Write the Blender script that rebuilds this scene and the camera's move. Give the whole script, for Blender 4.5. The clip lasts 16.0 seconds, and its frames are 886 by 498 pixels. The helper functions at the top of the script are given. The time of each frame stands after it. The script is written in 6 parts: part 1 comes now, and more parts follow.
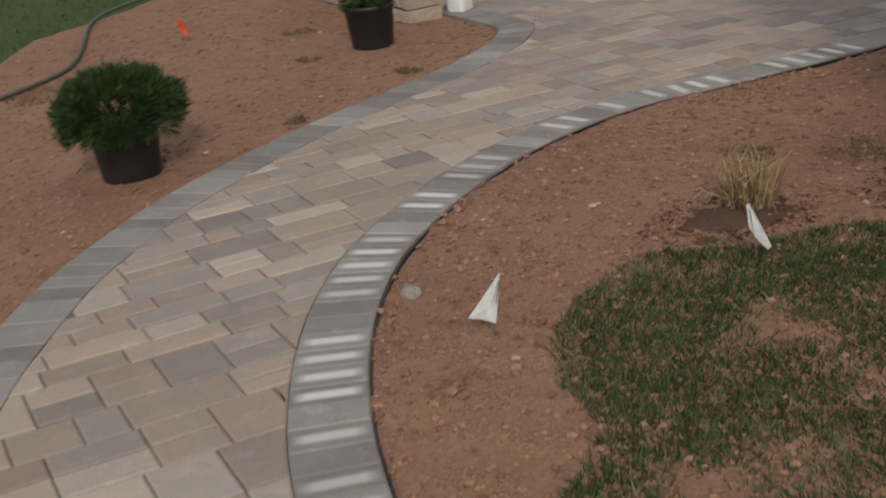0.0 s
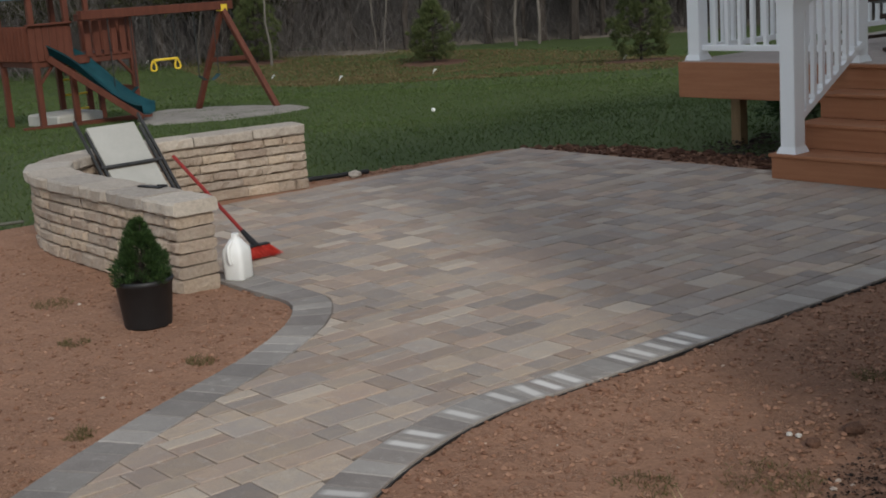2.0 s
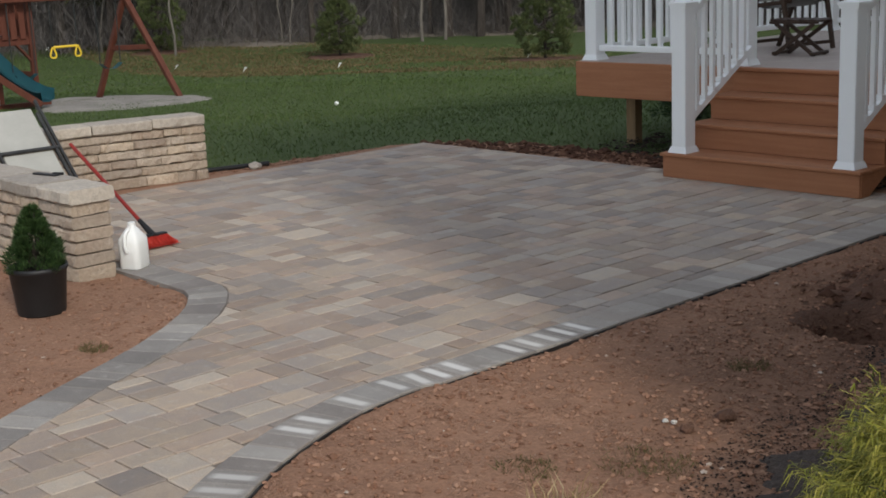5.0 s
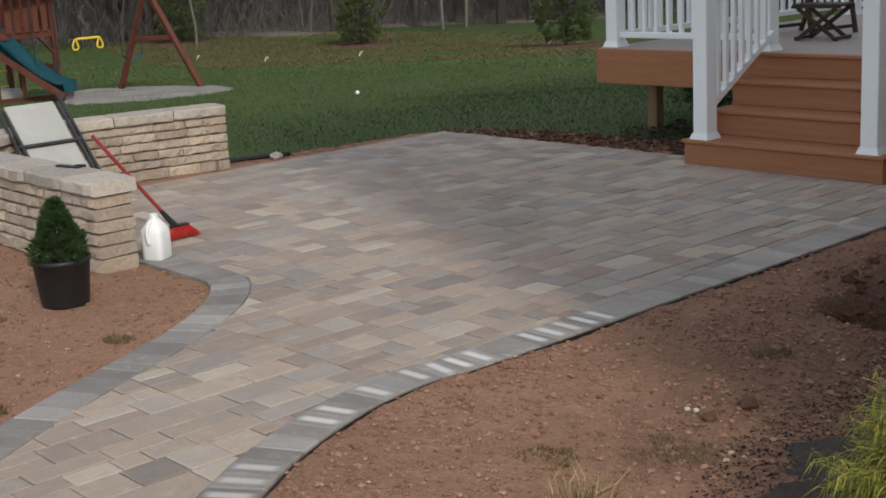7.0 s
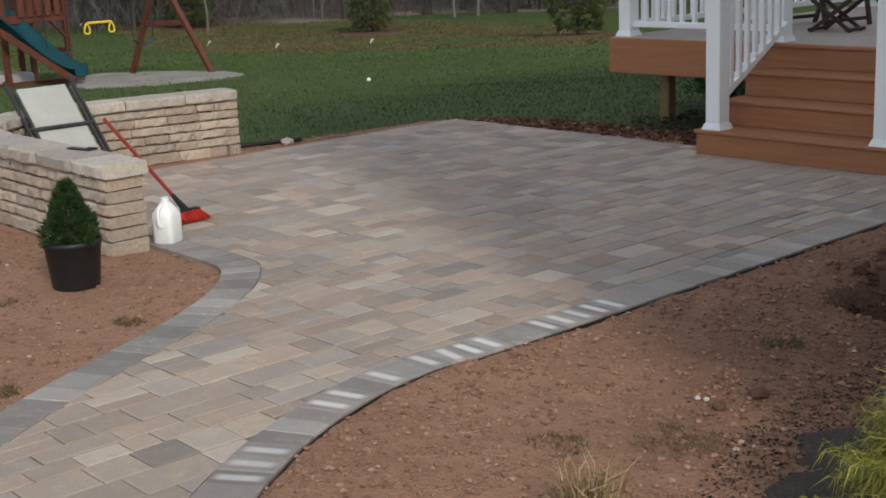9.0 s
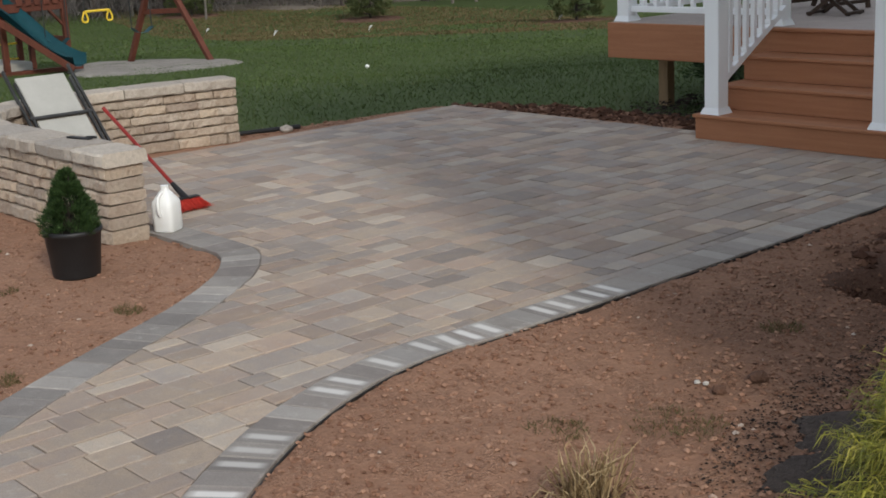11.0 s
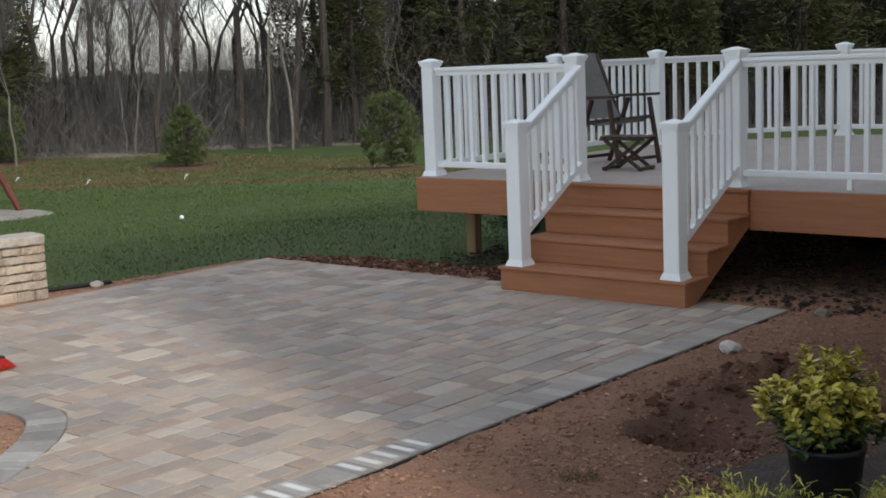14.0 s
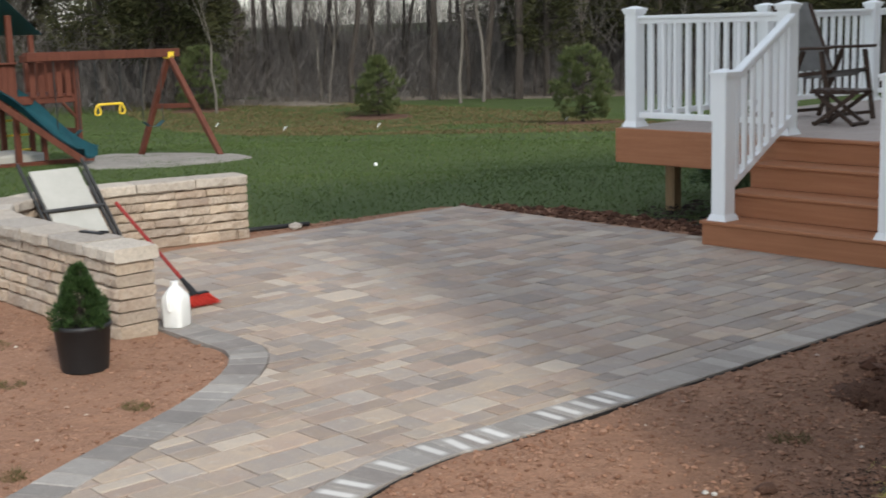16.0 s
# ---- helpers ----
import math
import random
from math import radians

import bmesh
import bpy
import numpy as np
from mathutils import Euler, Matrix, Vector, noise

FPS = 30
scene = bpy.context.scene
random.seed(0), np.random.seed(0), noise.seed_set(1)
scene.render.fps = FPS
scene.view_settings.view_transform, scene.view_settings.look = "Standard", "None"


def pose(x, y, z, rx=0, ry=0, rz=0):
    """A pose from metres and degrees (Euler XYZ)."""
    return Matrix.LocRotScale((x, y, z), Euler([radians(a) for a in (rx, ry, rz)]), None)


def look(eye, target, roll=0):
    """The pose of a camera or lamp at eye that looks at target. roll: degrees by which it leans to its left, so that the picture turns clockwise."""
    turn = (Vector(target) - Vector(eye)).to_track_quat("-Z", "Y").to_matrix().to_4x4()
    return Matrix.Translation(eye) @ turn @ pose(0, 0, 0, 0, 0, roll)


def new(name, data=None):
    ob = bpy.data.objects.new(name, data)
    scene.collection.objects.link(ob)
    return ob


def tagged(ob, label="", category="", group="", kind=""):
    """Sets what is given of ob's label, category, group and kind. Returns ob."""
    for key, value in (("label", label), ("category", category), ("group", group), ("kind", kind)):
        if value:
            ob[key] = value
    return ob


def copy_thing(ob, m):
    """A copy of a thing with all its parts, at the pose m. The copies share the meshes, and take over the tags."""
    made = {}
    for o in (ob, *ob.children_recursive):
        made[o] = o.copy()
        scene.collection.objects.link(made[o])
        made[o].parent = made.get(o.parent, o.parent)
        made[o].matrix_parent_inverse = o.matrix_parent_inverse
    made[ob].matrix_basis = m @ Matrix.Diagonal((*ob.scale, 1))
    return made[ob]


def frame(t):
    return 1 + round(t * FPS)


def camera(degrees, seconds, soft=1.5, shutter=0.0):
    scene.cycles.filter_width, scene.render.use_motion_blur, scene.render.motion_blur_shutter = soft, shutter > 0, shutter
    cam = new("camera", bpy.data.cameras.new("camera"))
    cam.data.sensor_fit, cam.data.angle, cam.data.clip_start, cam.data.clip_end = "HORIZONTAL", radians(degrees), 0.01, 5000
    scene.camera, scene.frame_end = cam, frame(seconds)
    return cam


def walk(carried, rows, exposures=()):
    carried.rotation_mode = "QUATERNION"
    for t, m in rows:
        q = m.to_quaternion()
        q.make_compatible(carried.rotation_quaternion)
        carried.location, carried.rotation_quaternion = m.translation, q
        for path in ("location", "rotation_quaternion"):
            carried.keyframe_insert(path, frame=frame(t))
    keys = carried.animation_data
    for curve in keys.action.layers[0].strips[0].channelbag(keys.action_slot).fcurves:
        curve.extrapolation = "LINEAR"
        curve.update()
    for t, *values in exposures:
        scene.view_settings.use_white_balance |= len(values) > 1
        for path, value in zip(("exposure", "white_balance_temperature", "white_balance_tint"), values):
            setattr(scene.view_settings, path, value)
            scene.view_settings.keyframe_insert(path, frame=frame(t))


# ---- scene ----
import itertools

cam = camera(37.5, 16.0, 1.7, 0.25)
PATH = [
    (0, (6.743, -7.567, 1.432), (5.023, -6.814, 0.745), -7.2),
    (0.5, (6.169, -7.567, 1.527), (4.533, -6.636, 0.851), -7.5),
    (1, (5.862, -7.509, 1.596), (4.189, -6.548, 1.07), -5.5),
    (1.2, (5.846, -7.501, 1.619), (4.177, -6.491, 1.18), -4.0),
    (1.5, (5.779, -7.529, 1.67), (4.189, -6.384, 1.267), -3.8),
    (2, (5.73, -7.58, 1.651), (4.199, -6.366, 1.227), -4.1),
    (2.5, (5.751, -7.594, 1.662), (4.272, -6.325, 1.215), -3.5),
    (3, (5.847, -7.64, 1.691), (4.379, -6.343, 1.285), -2.5),
    (3.5, (5.812, -7.602, 1.672), (4.358, -6.299, 1.235), -2.7),
    (3.7, (5.802, -7.6, 1.656), (4.363, -6.28, 1.222), -2.5),
    (5.8, (5.879, -7.629, 1.667), (4.444, -6.308, 1.223), -2.5),
    (6, (5.872, -7.622, 1.673), (4.429, -6.311, 1.228), -2.7),
    (6.5, (5.861, -7.624, 1.664), (4.407, -6.325, 1.216), -2.7),
    (7, (5.86, -7.615, 1.665), (4.405, -6.322, 1.209), -3.1),
    (7.5, (5.852, -7.61, 1.657), (4.39, -6.325, 1.198), -3.2),
    (8, (5.853, -7.612, 1.665), (4.391, -6.327, 1.205), -3.0),
    (8.5, (5.847, -7.62, 1.653), (4.387, -6.333, 1.191), -2.8),
    (9, (5.85, -7.623, 1.653), (4.388, -6.342, 1.181), -2.5),
    (9.2, (5.841, -7.617, 1.657), (4.374, -6.342, 1.186), -2.6),
    (11.5, (5.878, -7.631, 1.655), (4.43, -6.345, 1.153), -3.0),
    (12, (5.916, -7.632, 1.664), (4.506, -6.308, 1.156), -2.8),
    (12.5, (5.922, -7.641, 1.672), (4.517, -6.31, 1.165), -2.9),
    (13, (5.966, -7.641, 1.722), (4.618, -6.221, 1.313), -2.4),
    (13.5, (5.993, -7.666, 1.741), (4.682, -6.189, 1.427), -1.9),
    (14, (6.011, -7.686, 1.753), (4.725, -6.182, 1.463), -2.3),
    (14.5, (6.014, -7.692, 1.752), (4.719, -6.196, 1.457), -2.2),
    (15, (5.997, -7.691, 1.738), (4.683, -6.216, 1.425), -2.1),
    (15.5, (5.955, -7.692, 1.718), (4.581, -6.277, 1.389), -1.7),
    (16, (5.861, -7.668, 1.693), (4.38, -6.37, 1.345), -1.7),
]
walk(cam, [(t, look(eye, target, roll)) for t, eye, target, roll in PATH],
     [(0, -0.09, 6800, 10), (1.5, -0.05, 6480, 9), (3.7, -0.01, 6460, 9), (5.8, 0.29, 6460, 9), (12.5, 0.26, 6460, 9),
      (14.0, 0.55, 6340, 8), (16.0, 0.71, 6440, 8)])

# ---- world and sun ----
SUN_AZ = (0.937, -0.349)          # horizontal direction towards the sun
SUN_EL = radians(31)
world = bpy.data.worlds.new("world")
scene.world = world
world.use_nodes = True
wn = world.node_tree
sky = wn.nodes.new("ShaderNodeTexSky")
sky.sky_type = "NISHITA"
sky.sun_disc = False
sky.sun_elevation = SUN_EL
sky.sun_rotation = math.atan2(SUN_AZ[0], SUN_AZ[1])
sky.air_density, sky.dust_density, sky.ozone_density = 1.0, 0.4, 1.0
bg = wn.nodes["Background"]
bg.inputs["Strength"].default_value = 0.175
# thin high cloud: the sky's colour pales, and it is brighter overhead than at the skyline
pale = wn.nodes.new("ShaderNodeHueSaturation")
pale.inputs["Saturation"].default_value = 0.34
wn.links.new(sky.outputs[0], pale.inputs["Color"])
gen = wn.nodes.new("ShaderNodeTexCoord")
zen = wn.nodes.new("ShaderNodeSeparateXYZ")
wn.links.new(gen.outputs["Generated"], zen.inputs[0])
lift = wn.nodes.new("ShaderNodeMapRange")
lift.inputs["From Min"].default_value, lift.inputs["From Max"].default_value = 0.0, 1.0
lift.inputs["To Min"].default_value, lift.inputs["To Max"].default_value = 0.62, 1.38
wn.links.new(zen.outputs["Z"], lift.inputs["Value"])
veil = wn.nodes.new("ShaderNodeMix")
veil.data_type, veil.blend_type = "RGBA", "MULTIPLY"
veil.inputs["Factor"].default_value = 1.0
wn.links.new(pale.outputs["Color"], veil.inputs["A"])
wn.links.new(lift.outputs["Result"], veil.inputs["B"])
wn.links.new(veil.outputs["Result"], bg.inputs["Color"])
sun = new("sun", bpy.data.lights.new("sun", "SUN"))
sun.data.energy = 1.65
sun.data.angle = radians(7)
sun.data.color = (1.0, 0.93, 0.82)
sun.matrix_world = look((0, 0, 0), (-SUN_AZ[0] * math.cos(SUN_EL), -SUN_AZ[1] * math.cos(SUN_EL), -math.sin(SUN_EL)))

# ---- materials ----
def nodes_of(name):
    m = bpy.data.materials.new(name)
    m.use_nodes = True
    return m, m.node_tree, m.node_tree.nodes["Principled BSDF"]


def add(nt, kind, **values):
    n = nt.nodes.new(kind)
    for k, v in values.items():
        n.inputs[k.replace("_", " ")].default_value = v
    return n


def ramp(nt, fac, stops):
    r = nt.nodes.new("ShaderNodeValToRGB")
    e = r.color_ramp.elements
    while len(e) < len(stops):
        e.new(0.5)
    for el, (p, c) in zip(e, stops):
        el.position, el.color = p, (*c, 1)
    nt.links.new(fac, r.inputs["Fac"])
    return r.outputs["Color"]


def mix(nt, fac, a, b, blend="MIX"):
    n = nt.nodes.new("ShaderNodeMix")
    n.data_type, n.blend_type = "RGBA", blend
    for sock, v in ((n.inputs["Factor"], fac), (n.inputs["A"], a), (n.inputs["B"], b)):
        if hasattr(v, "links") or hasattr(v, "is_linked"):
            nt.links.new(v, sock)
        elif isinstance(v, tuple):
            sock.default_value = (*v, 1)
        else:
            sock.default_value = v
    return n.outputs["Result"]


def coords(nt, kind="Object", scale=(1, 1, 1)):
    """Object coordinates, or world position for pieces that share a mesh."""
    if kind == "World":
        src = nt.nodes.new("ShaderNodeNewGeometry").outputs["Position"]
    else:
        src = nt.nodes.new("ShaderNodeTexCoord").outputs["Object"]
    mp = nt.nodes.new("ShaderNodeMapping")
    mp.inputs["Scale"].default_value = scale
    nt.links.new(src, mp.inputs["Vector"])
    return mp.outputs["Vector"]


def noise_tex(nt, vec, scale, detail=4, rough=0.6):
    n = add(nt, "ShaderNodeTexNoise", Scale=scale, Detail=detail, Roughness=rough)
    nt.links.new(vec, n.inputs["Vector"])
    return n.outputs["Fac"]


def bump(nt, bsdf, height, strength, distance=0.01):
    b = add(nt, "ShaderNodeBump", Strength=strength, Distance=distance)
    nt.links.new(height, b.inputs["Height"])
    nt.links.new(b.outputs["Normal"], bsdf.inputs["Normal"])


def surface(name, dark, light, scale=8, fine=90, rough=0.8, bumps=0.3, dist=0.005, space="World", stretch=(1, 1, 1), spec=0.3, metal=0.0, per_object=0.0, mottle=0.35):
    """A worn plain surface: colour varies at a coarse and a fine scale, with fine relief."""
    m, nt, b = nodes_of(name)
    v = coords(nt, space, stretch)
    n1, n2 = noise_tex(nt, v, scale), noise_tex(nt, v, fine, 3)
    c = ramp(nt, n1, [(0.3, dark), (0.7, light)])
    mid = tuple((p + q) / 2 for p, q in zip(dark, light))
    c = mix(nt, mottle, c, ramp(nt, n2, [(0.3, tuple(k * 0.6 for k in mid)), (0.7, tuple(min(1, k * 1.35) for k in mid))]))
    if per_object:
        o = nt.nodes.new("ShaderNodeObjectInfo")
        g = ramp(nt, o.outputs["Random"], [(0, (1 - per_object,) * 3), (1, (1 + per_object,) * 3)])
        c = mix(nt, 1.0, c, g, "MULTIPLY")
    nt.links.new(c, b.inputs["Base Color"])
    b.inputs["Roughness"].default_value = rough
    b.inputs["Specular IOR Level"].default_value = spec
    b.inputs["Metallic"].default_value = metal
    if bumps:
        bump(nt, b, n2, bumps, dist)
    return m


M_LAWN = surface("lawn_soil", (0.042, 0.067, 0.016), (0.066, 0.092, 0.026), 0.5, 40, 0.95, 0.5, 0.015)


def soil_surface(name, dark, light, pale, dark_oval=None):
    """Raked topsoil: stains at a large scale, crumbs of their own tone and relief where it is loose."""
    m, nt, b = nodes_of(name)
    v = coords(nt, "World")
    wide, mid, fine = noise_tex(nt, v, 0.9, 5), noise_tex(nt, v, 7, 5), noise_tex(nt, v, 60, 4)
    c = ramp(nt, wide, [(0.30, dark), (0.68, light)])
    c = mix(nt, 0.5, c, ramp(nt, mid, [(0.30, tuple(k * 0.62 for k in light)), (0.70, tuple(min(1, k * 1.12) for k in light))]))
    c = mix(nt, 0.35, c, ramp(nt, fine, [(0.30, tuple(k * 0.5 for k in light)), (0.70, tuple(min(1, k * 1.3) for k in light))]))
    loose = ramp(nt, mid, [(0.42, (0, 0, 0)), (0.60, (1, 1, 1))])
    height = fine
    for scale, share in ((48, 0.55), (110, 0.45)):
        cell = add(nt, "ShaderNodeTexVoronoi", Scale=scale, Randomness=1.0)
        nt.links.new(v, cell.inputs["Vector"])
        sep = nt.nodes.new("ShaderNodeSeparateColor")
        nt.links.new(cell.outputs["Color"], sep.inputs[0])
        tone = ramp(nt, sep.outputs[0], [(0.0, dark), (0.6, light), (0.94, pale), (1.0, tuple(min(1, k * 1.35) for k in pale))])
        rim = ramp(nt, cell.outputs["Distance"], [(0.25, (1, 1, 1)), (0.75, (0, 0, 0))])
        w = mix(nt, 1.0, rim, loose, "MULTIPLY")
        k = nt.nodes.new("ShaderNodeMath")
        k.operation = "MULTIPLY"
        k.inputs[1].default_value = share
        nt.links.new(w, k.inputs[0])
        c = mix(nt, k.outputs[0], c, tone)
        height = mix(nt, 0.55, height, w)
    if dark_oval:
        # darker brown towards the middle of an ellipse with a ragged edge
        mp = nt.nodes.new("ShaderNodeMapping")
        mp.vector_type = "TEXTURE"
        mp.inputs["Location"].default_value, mp.inputs["Scale"].default_value = (*dark_oval[:2], 0), (*dark_oval[2:], 9)
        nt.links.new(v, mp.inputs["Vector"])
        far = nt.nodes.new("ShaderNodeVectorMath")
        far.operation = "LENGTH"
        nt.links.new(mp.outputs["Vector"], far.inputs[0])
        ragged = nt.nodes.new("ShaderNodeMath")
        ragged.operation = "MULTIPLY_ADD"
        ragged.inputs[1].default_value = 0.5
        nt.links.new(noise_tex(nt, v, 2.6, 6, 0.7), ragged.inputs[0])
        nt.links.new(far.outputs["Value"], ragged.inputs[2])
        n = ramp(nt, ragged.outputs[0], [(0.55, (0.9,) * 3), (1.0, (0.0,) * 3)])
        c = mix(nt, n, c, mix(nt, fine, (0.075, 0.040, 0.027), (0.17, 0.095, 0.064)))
    nt.links.new(c, b.inputs["Base Color"])
    b.inputs["Roughness"].default_value = 0.95
    b.inputs["Specular IOR Level"].default_value = 0.15
    bump(nt, b, height, 0.8, 0.014)
    return m


M_SOIL = soil_surface("red_soil", (0.175, 0.088, 0.055), (0.365, 0.208, 0.136), (0.46, 0.29, 0.20))
M_SOIL_R = soil_surface("red_soil_dark_oval", (0.175, 0.088, 0.055), (0.365, 0.208, 0.136), (0.46, 0.29, 0.20), (3.7, -1.6, 2.5, 4.6))
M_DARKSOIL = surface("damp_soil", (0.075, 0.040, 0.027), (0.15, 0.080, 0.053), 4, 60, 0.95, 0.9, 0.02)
M_VINYL = surface("white_vinyl", (0.84, 0.86, 0.87), (0.88, 0.90, 0.91), 1.5, 60, 0.35, 0.0, 0.002, spec=0.5, mottle=0.02)
M_DECK = surface("brown_composite", (0.29, 0.120, 0.056), (0.40, 0.178, 0.090), 3, 70, 0.6, 0.15, 0.003, stretch=(0.6, 6, 12))
M_BOARD = surface("grey_composite", (0.33, 0.275, 0.24), (0.43, 0.365, 0.325), 3, 70, 0.6, 0.15, 0.003)
M_JOINT = surface("joint_sand", (0.15, 0.122, 0.10), (0.25, 0.21, 0.175), 6, 120, 0.95, 0.4, 0.004)
M_WALLBODY = surface("wall_mortar", (0.15, 0.12, 0.09), (0.24, 0.2, 0.15), 8, 90, 0.95, 0.5, 0.01)
M_SIDING = surface("house_siding", (0.45, 0.42, 0.36), (0.55, 0.52, 0.46), 2, 30, 0.7, 0.1)

# ---- mesh helpers ----
def part(name, bm, material, parent=None, label="", smooth=False):
    """Links a bmesh as one mesh object, under a thing or a part."""
    me = bpy.data.meshes.new(name)
    bm.to_mesh(me)
    bm.free()
    if material:
        me.materials.append(material)
    if smooth:
        for p in me.polygons:
            p.use_smooth = True
    ob = new(name, me)
    if parent:
        ob.parent = parent
    if label:
        ob["label"] = label
    return ob


def box(bm, x0, x1, y0, y1, z0, z1, m=None):
    c = Matrix.LocRotScale(((x0 + x1) / 2, (y0 + y1) / 2, (z0 + z1) / 2), None, (abs(x1 - x0), abs(y1 - y0), abs(z1 - z0)))
    return bmesh.ops.create_cube(bm, size=1, matrix=(m @ c if m else c))["verts"]


def bevelled(x0, x1, y0, y1, z0, z1, w=0.005, seg=1):
    bm = bmesh.new()
    box(bm, x0, x1, y0, y1, z0, z1)
    bmesh.ops.bevel(bm, geom=bm.edges[:], offset=w, segments=seg, affect="EDGES", profile=0.6)
    return bm


def rod(bm, a, b, r0, r1=None, seg=8):
    a, b = Vector(a), Vector(b)
    d = b - a
    m = Matrix.Translation((a + b) / 2) @ d.to_track_quat("Z", "Y").to_matrix().to_4x4()
    return bmesh.ops.create_cone(bm, cap_ends=True, segments=seg, radius1=r0, radius2=r0 if r1 is None else r1, depth=d.length, matrix=m)["verts"]


def bar(bm, a, b, w, h, up=(0, 0, 1)):
    """A straight timber from a to b, w wide and h high."""
    a, b = Vector(a), Vector(b)
    d = (b - a).normalized()
    s = d.cross(Vector(up)).normalized()
    u = s.cross(d)
    m = Matrix((( d.x, s.x, u.x, 0), (d.y, s.y, u.y, 0), (d.z, s.z, u.z, 0), (0, 0, 0, 1)))
    m.translation = (a + b) / 2
    L = (b - a).length
    return box(bm, -L / 2, L / 2, -w / 2, w / 2, -h / 2, h / 2, m)


def empty(name, label, category, x=0, y=0, z=0, rz=0, group=""):
    e = new(name)
    e.matrix_basis = pose(x, y, z, 0, 0, rz)
    e.empty_display_size = 0.1
    return tagged(e, label, category, group)


# ---- plan of the paving ----
PATIO = (-2.9, 2.2, -4.1, 0.28)                  # x0, x1, y0, y1
RIGHT = [(2.2, 0.28), (2.2, -3.9), (2.17, -4.36), (2.2, -4.68), (2.29, -4.98), (2.42, -5.27), (2.62, -5.58), (2.84, -5.85),
         (3.09, -6.10), (3.35, -6.29), (3.65, -6.46), (3.97, -6.60), (4.3, -6.71), (4.9, -6.85), (5.6, -6.93), (8.5, -7.1)]
LEFT = [(-0.72, -4.11), (0.0, -4.12), (0.17, -4.18), (0.40, -4.36), (0.61, -4.62), (0.82, -4.95), (1.02, -5.34), (1.23, -5.72),
        (1.45, -6.07), (1.68, -6.39), (1.93, -6.68), (2.19, -6.92), (2.45, -7.13), (2.75, -7.32), (3.3, -7.60), (4.2, -7.95), (5.5, -8.25), (8.5, -8.5)]


def smooth_line(pts, step=0.05):
    """A Catmull-Rom line through points, sampled evenly."""
    P = [Vector(p) for p in pts]
    P = [2 * P[0] - P[1]] + P + [2 * P[-1] - P[-2]]
    fine = []
    for i in range(1, len(P) - 2):
        n = max(2, int((P[i + 1] - P[i]).length / 0.01))
        for k in range(n):
            t = k / n
            a, b, c, d = P[i - 1:i + 3]
            fine.append(0.5 * (2 * b + (c - a) * t + (2 * a - 5 * b + 4 * c - d) * t * t + (3 * b - a - 3 * c + d) * t ** 3))
    fine.append(P[-2])
    out, acc = [fine[0]], 0.0
    for p, q in zip(fine, fine[1:]):
        acc += (q - p).length
        if acc >= step:
            out.append(q)
            acc = 0.0
    return out


def lawn_z(x, y):
    """The yard falls gently away from the patio."""
    s = (x + 3.2) * -0.75 + (y + 0.5) * 0.66
    s = max(0.0, s)
    if 1.9 < x < 5 and -5.5 < y < 0.5:
        return -0.35
    return -0.045 - 0.05 * min(s, 28.0) * min(1.0, s / 6)


# ---- more materials ----
def island_surface(name, stops, rough=0.7, spec=0.3, scale=30, translucent=0.0):
    """Foliage, clods and joined pieces: each island takes its own tone."""
    m, nt, b = nodes_of(name)
    g = nt.nodes.new("ShaderNodeNewGeometry")
    c = ramp(nt, g.outputs["Random Per Island"], stops)
    n = noise_tex(nt, coords(nt, "World"), scale)
    c = mix(nt, 0.5, c, ramp(nt, n, [(0.3, (0.45, 0.45, 0.45)), (0.7, (1.0, 1.0, 1.0))]), "MULTIPLY")
    nt.links.new(c, b.inputs["Base Color"])
    b.inputs["Roughness"].default_value = rough
    b.inputs["Specular IOR Level"].default_value = spec
    if translucent:
        b.inputs["Subsurface Weight"].default_value = 0.0
    return m


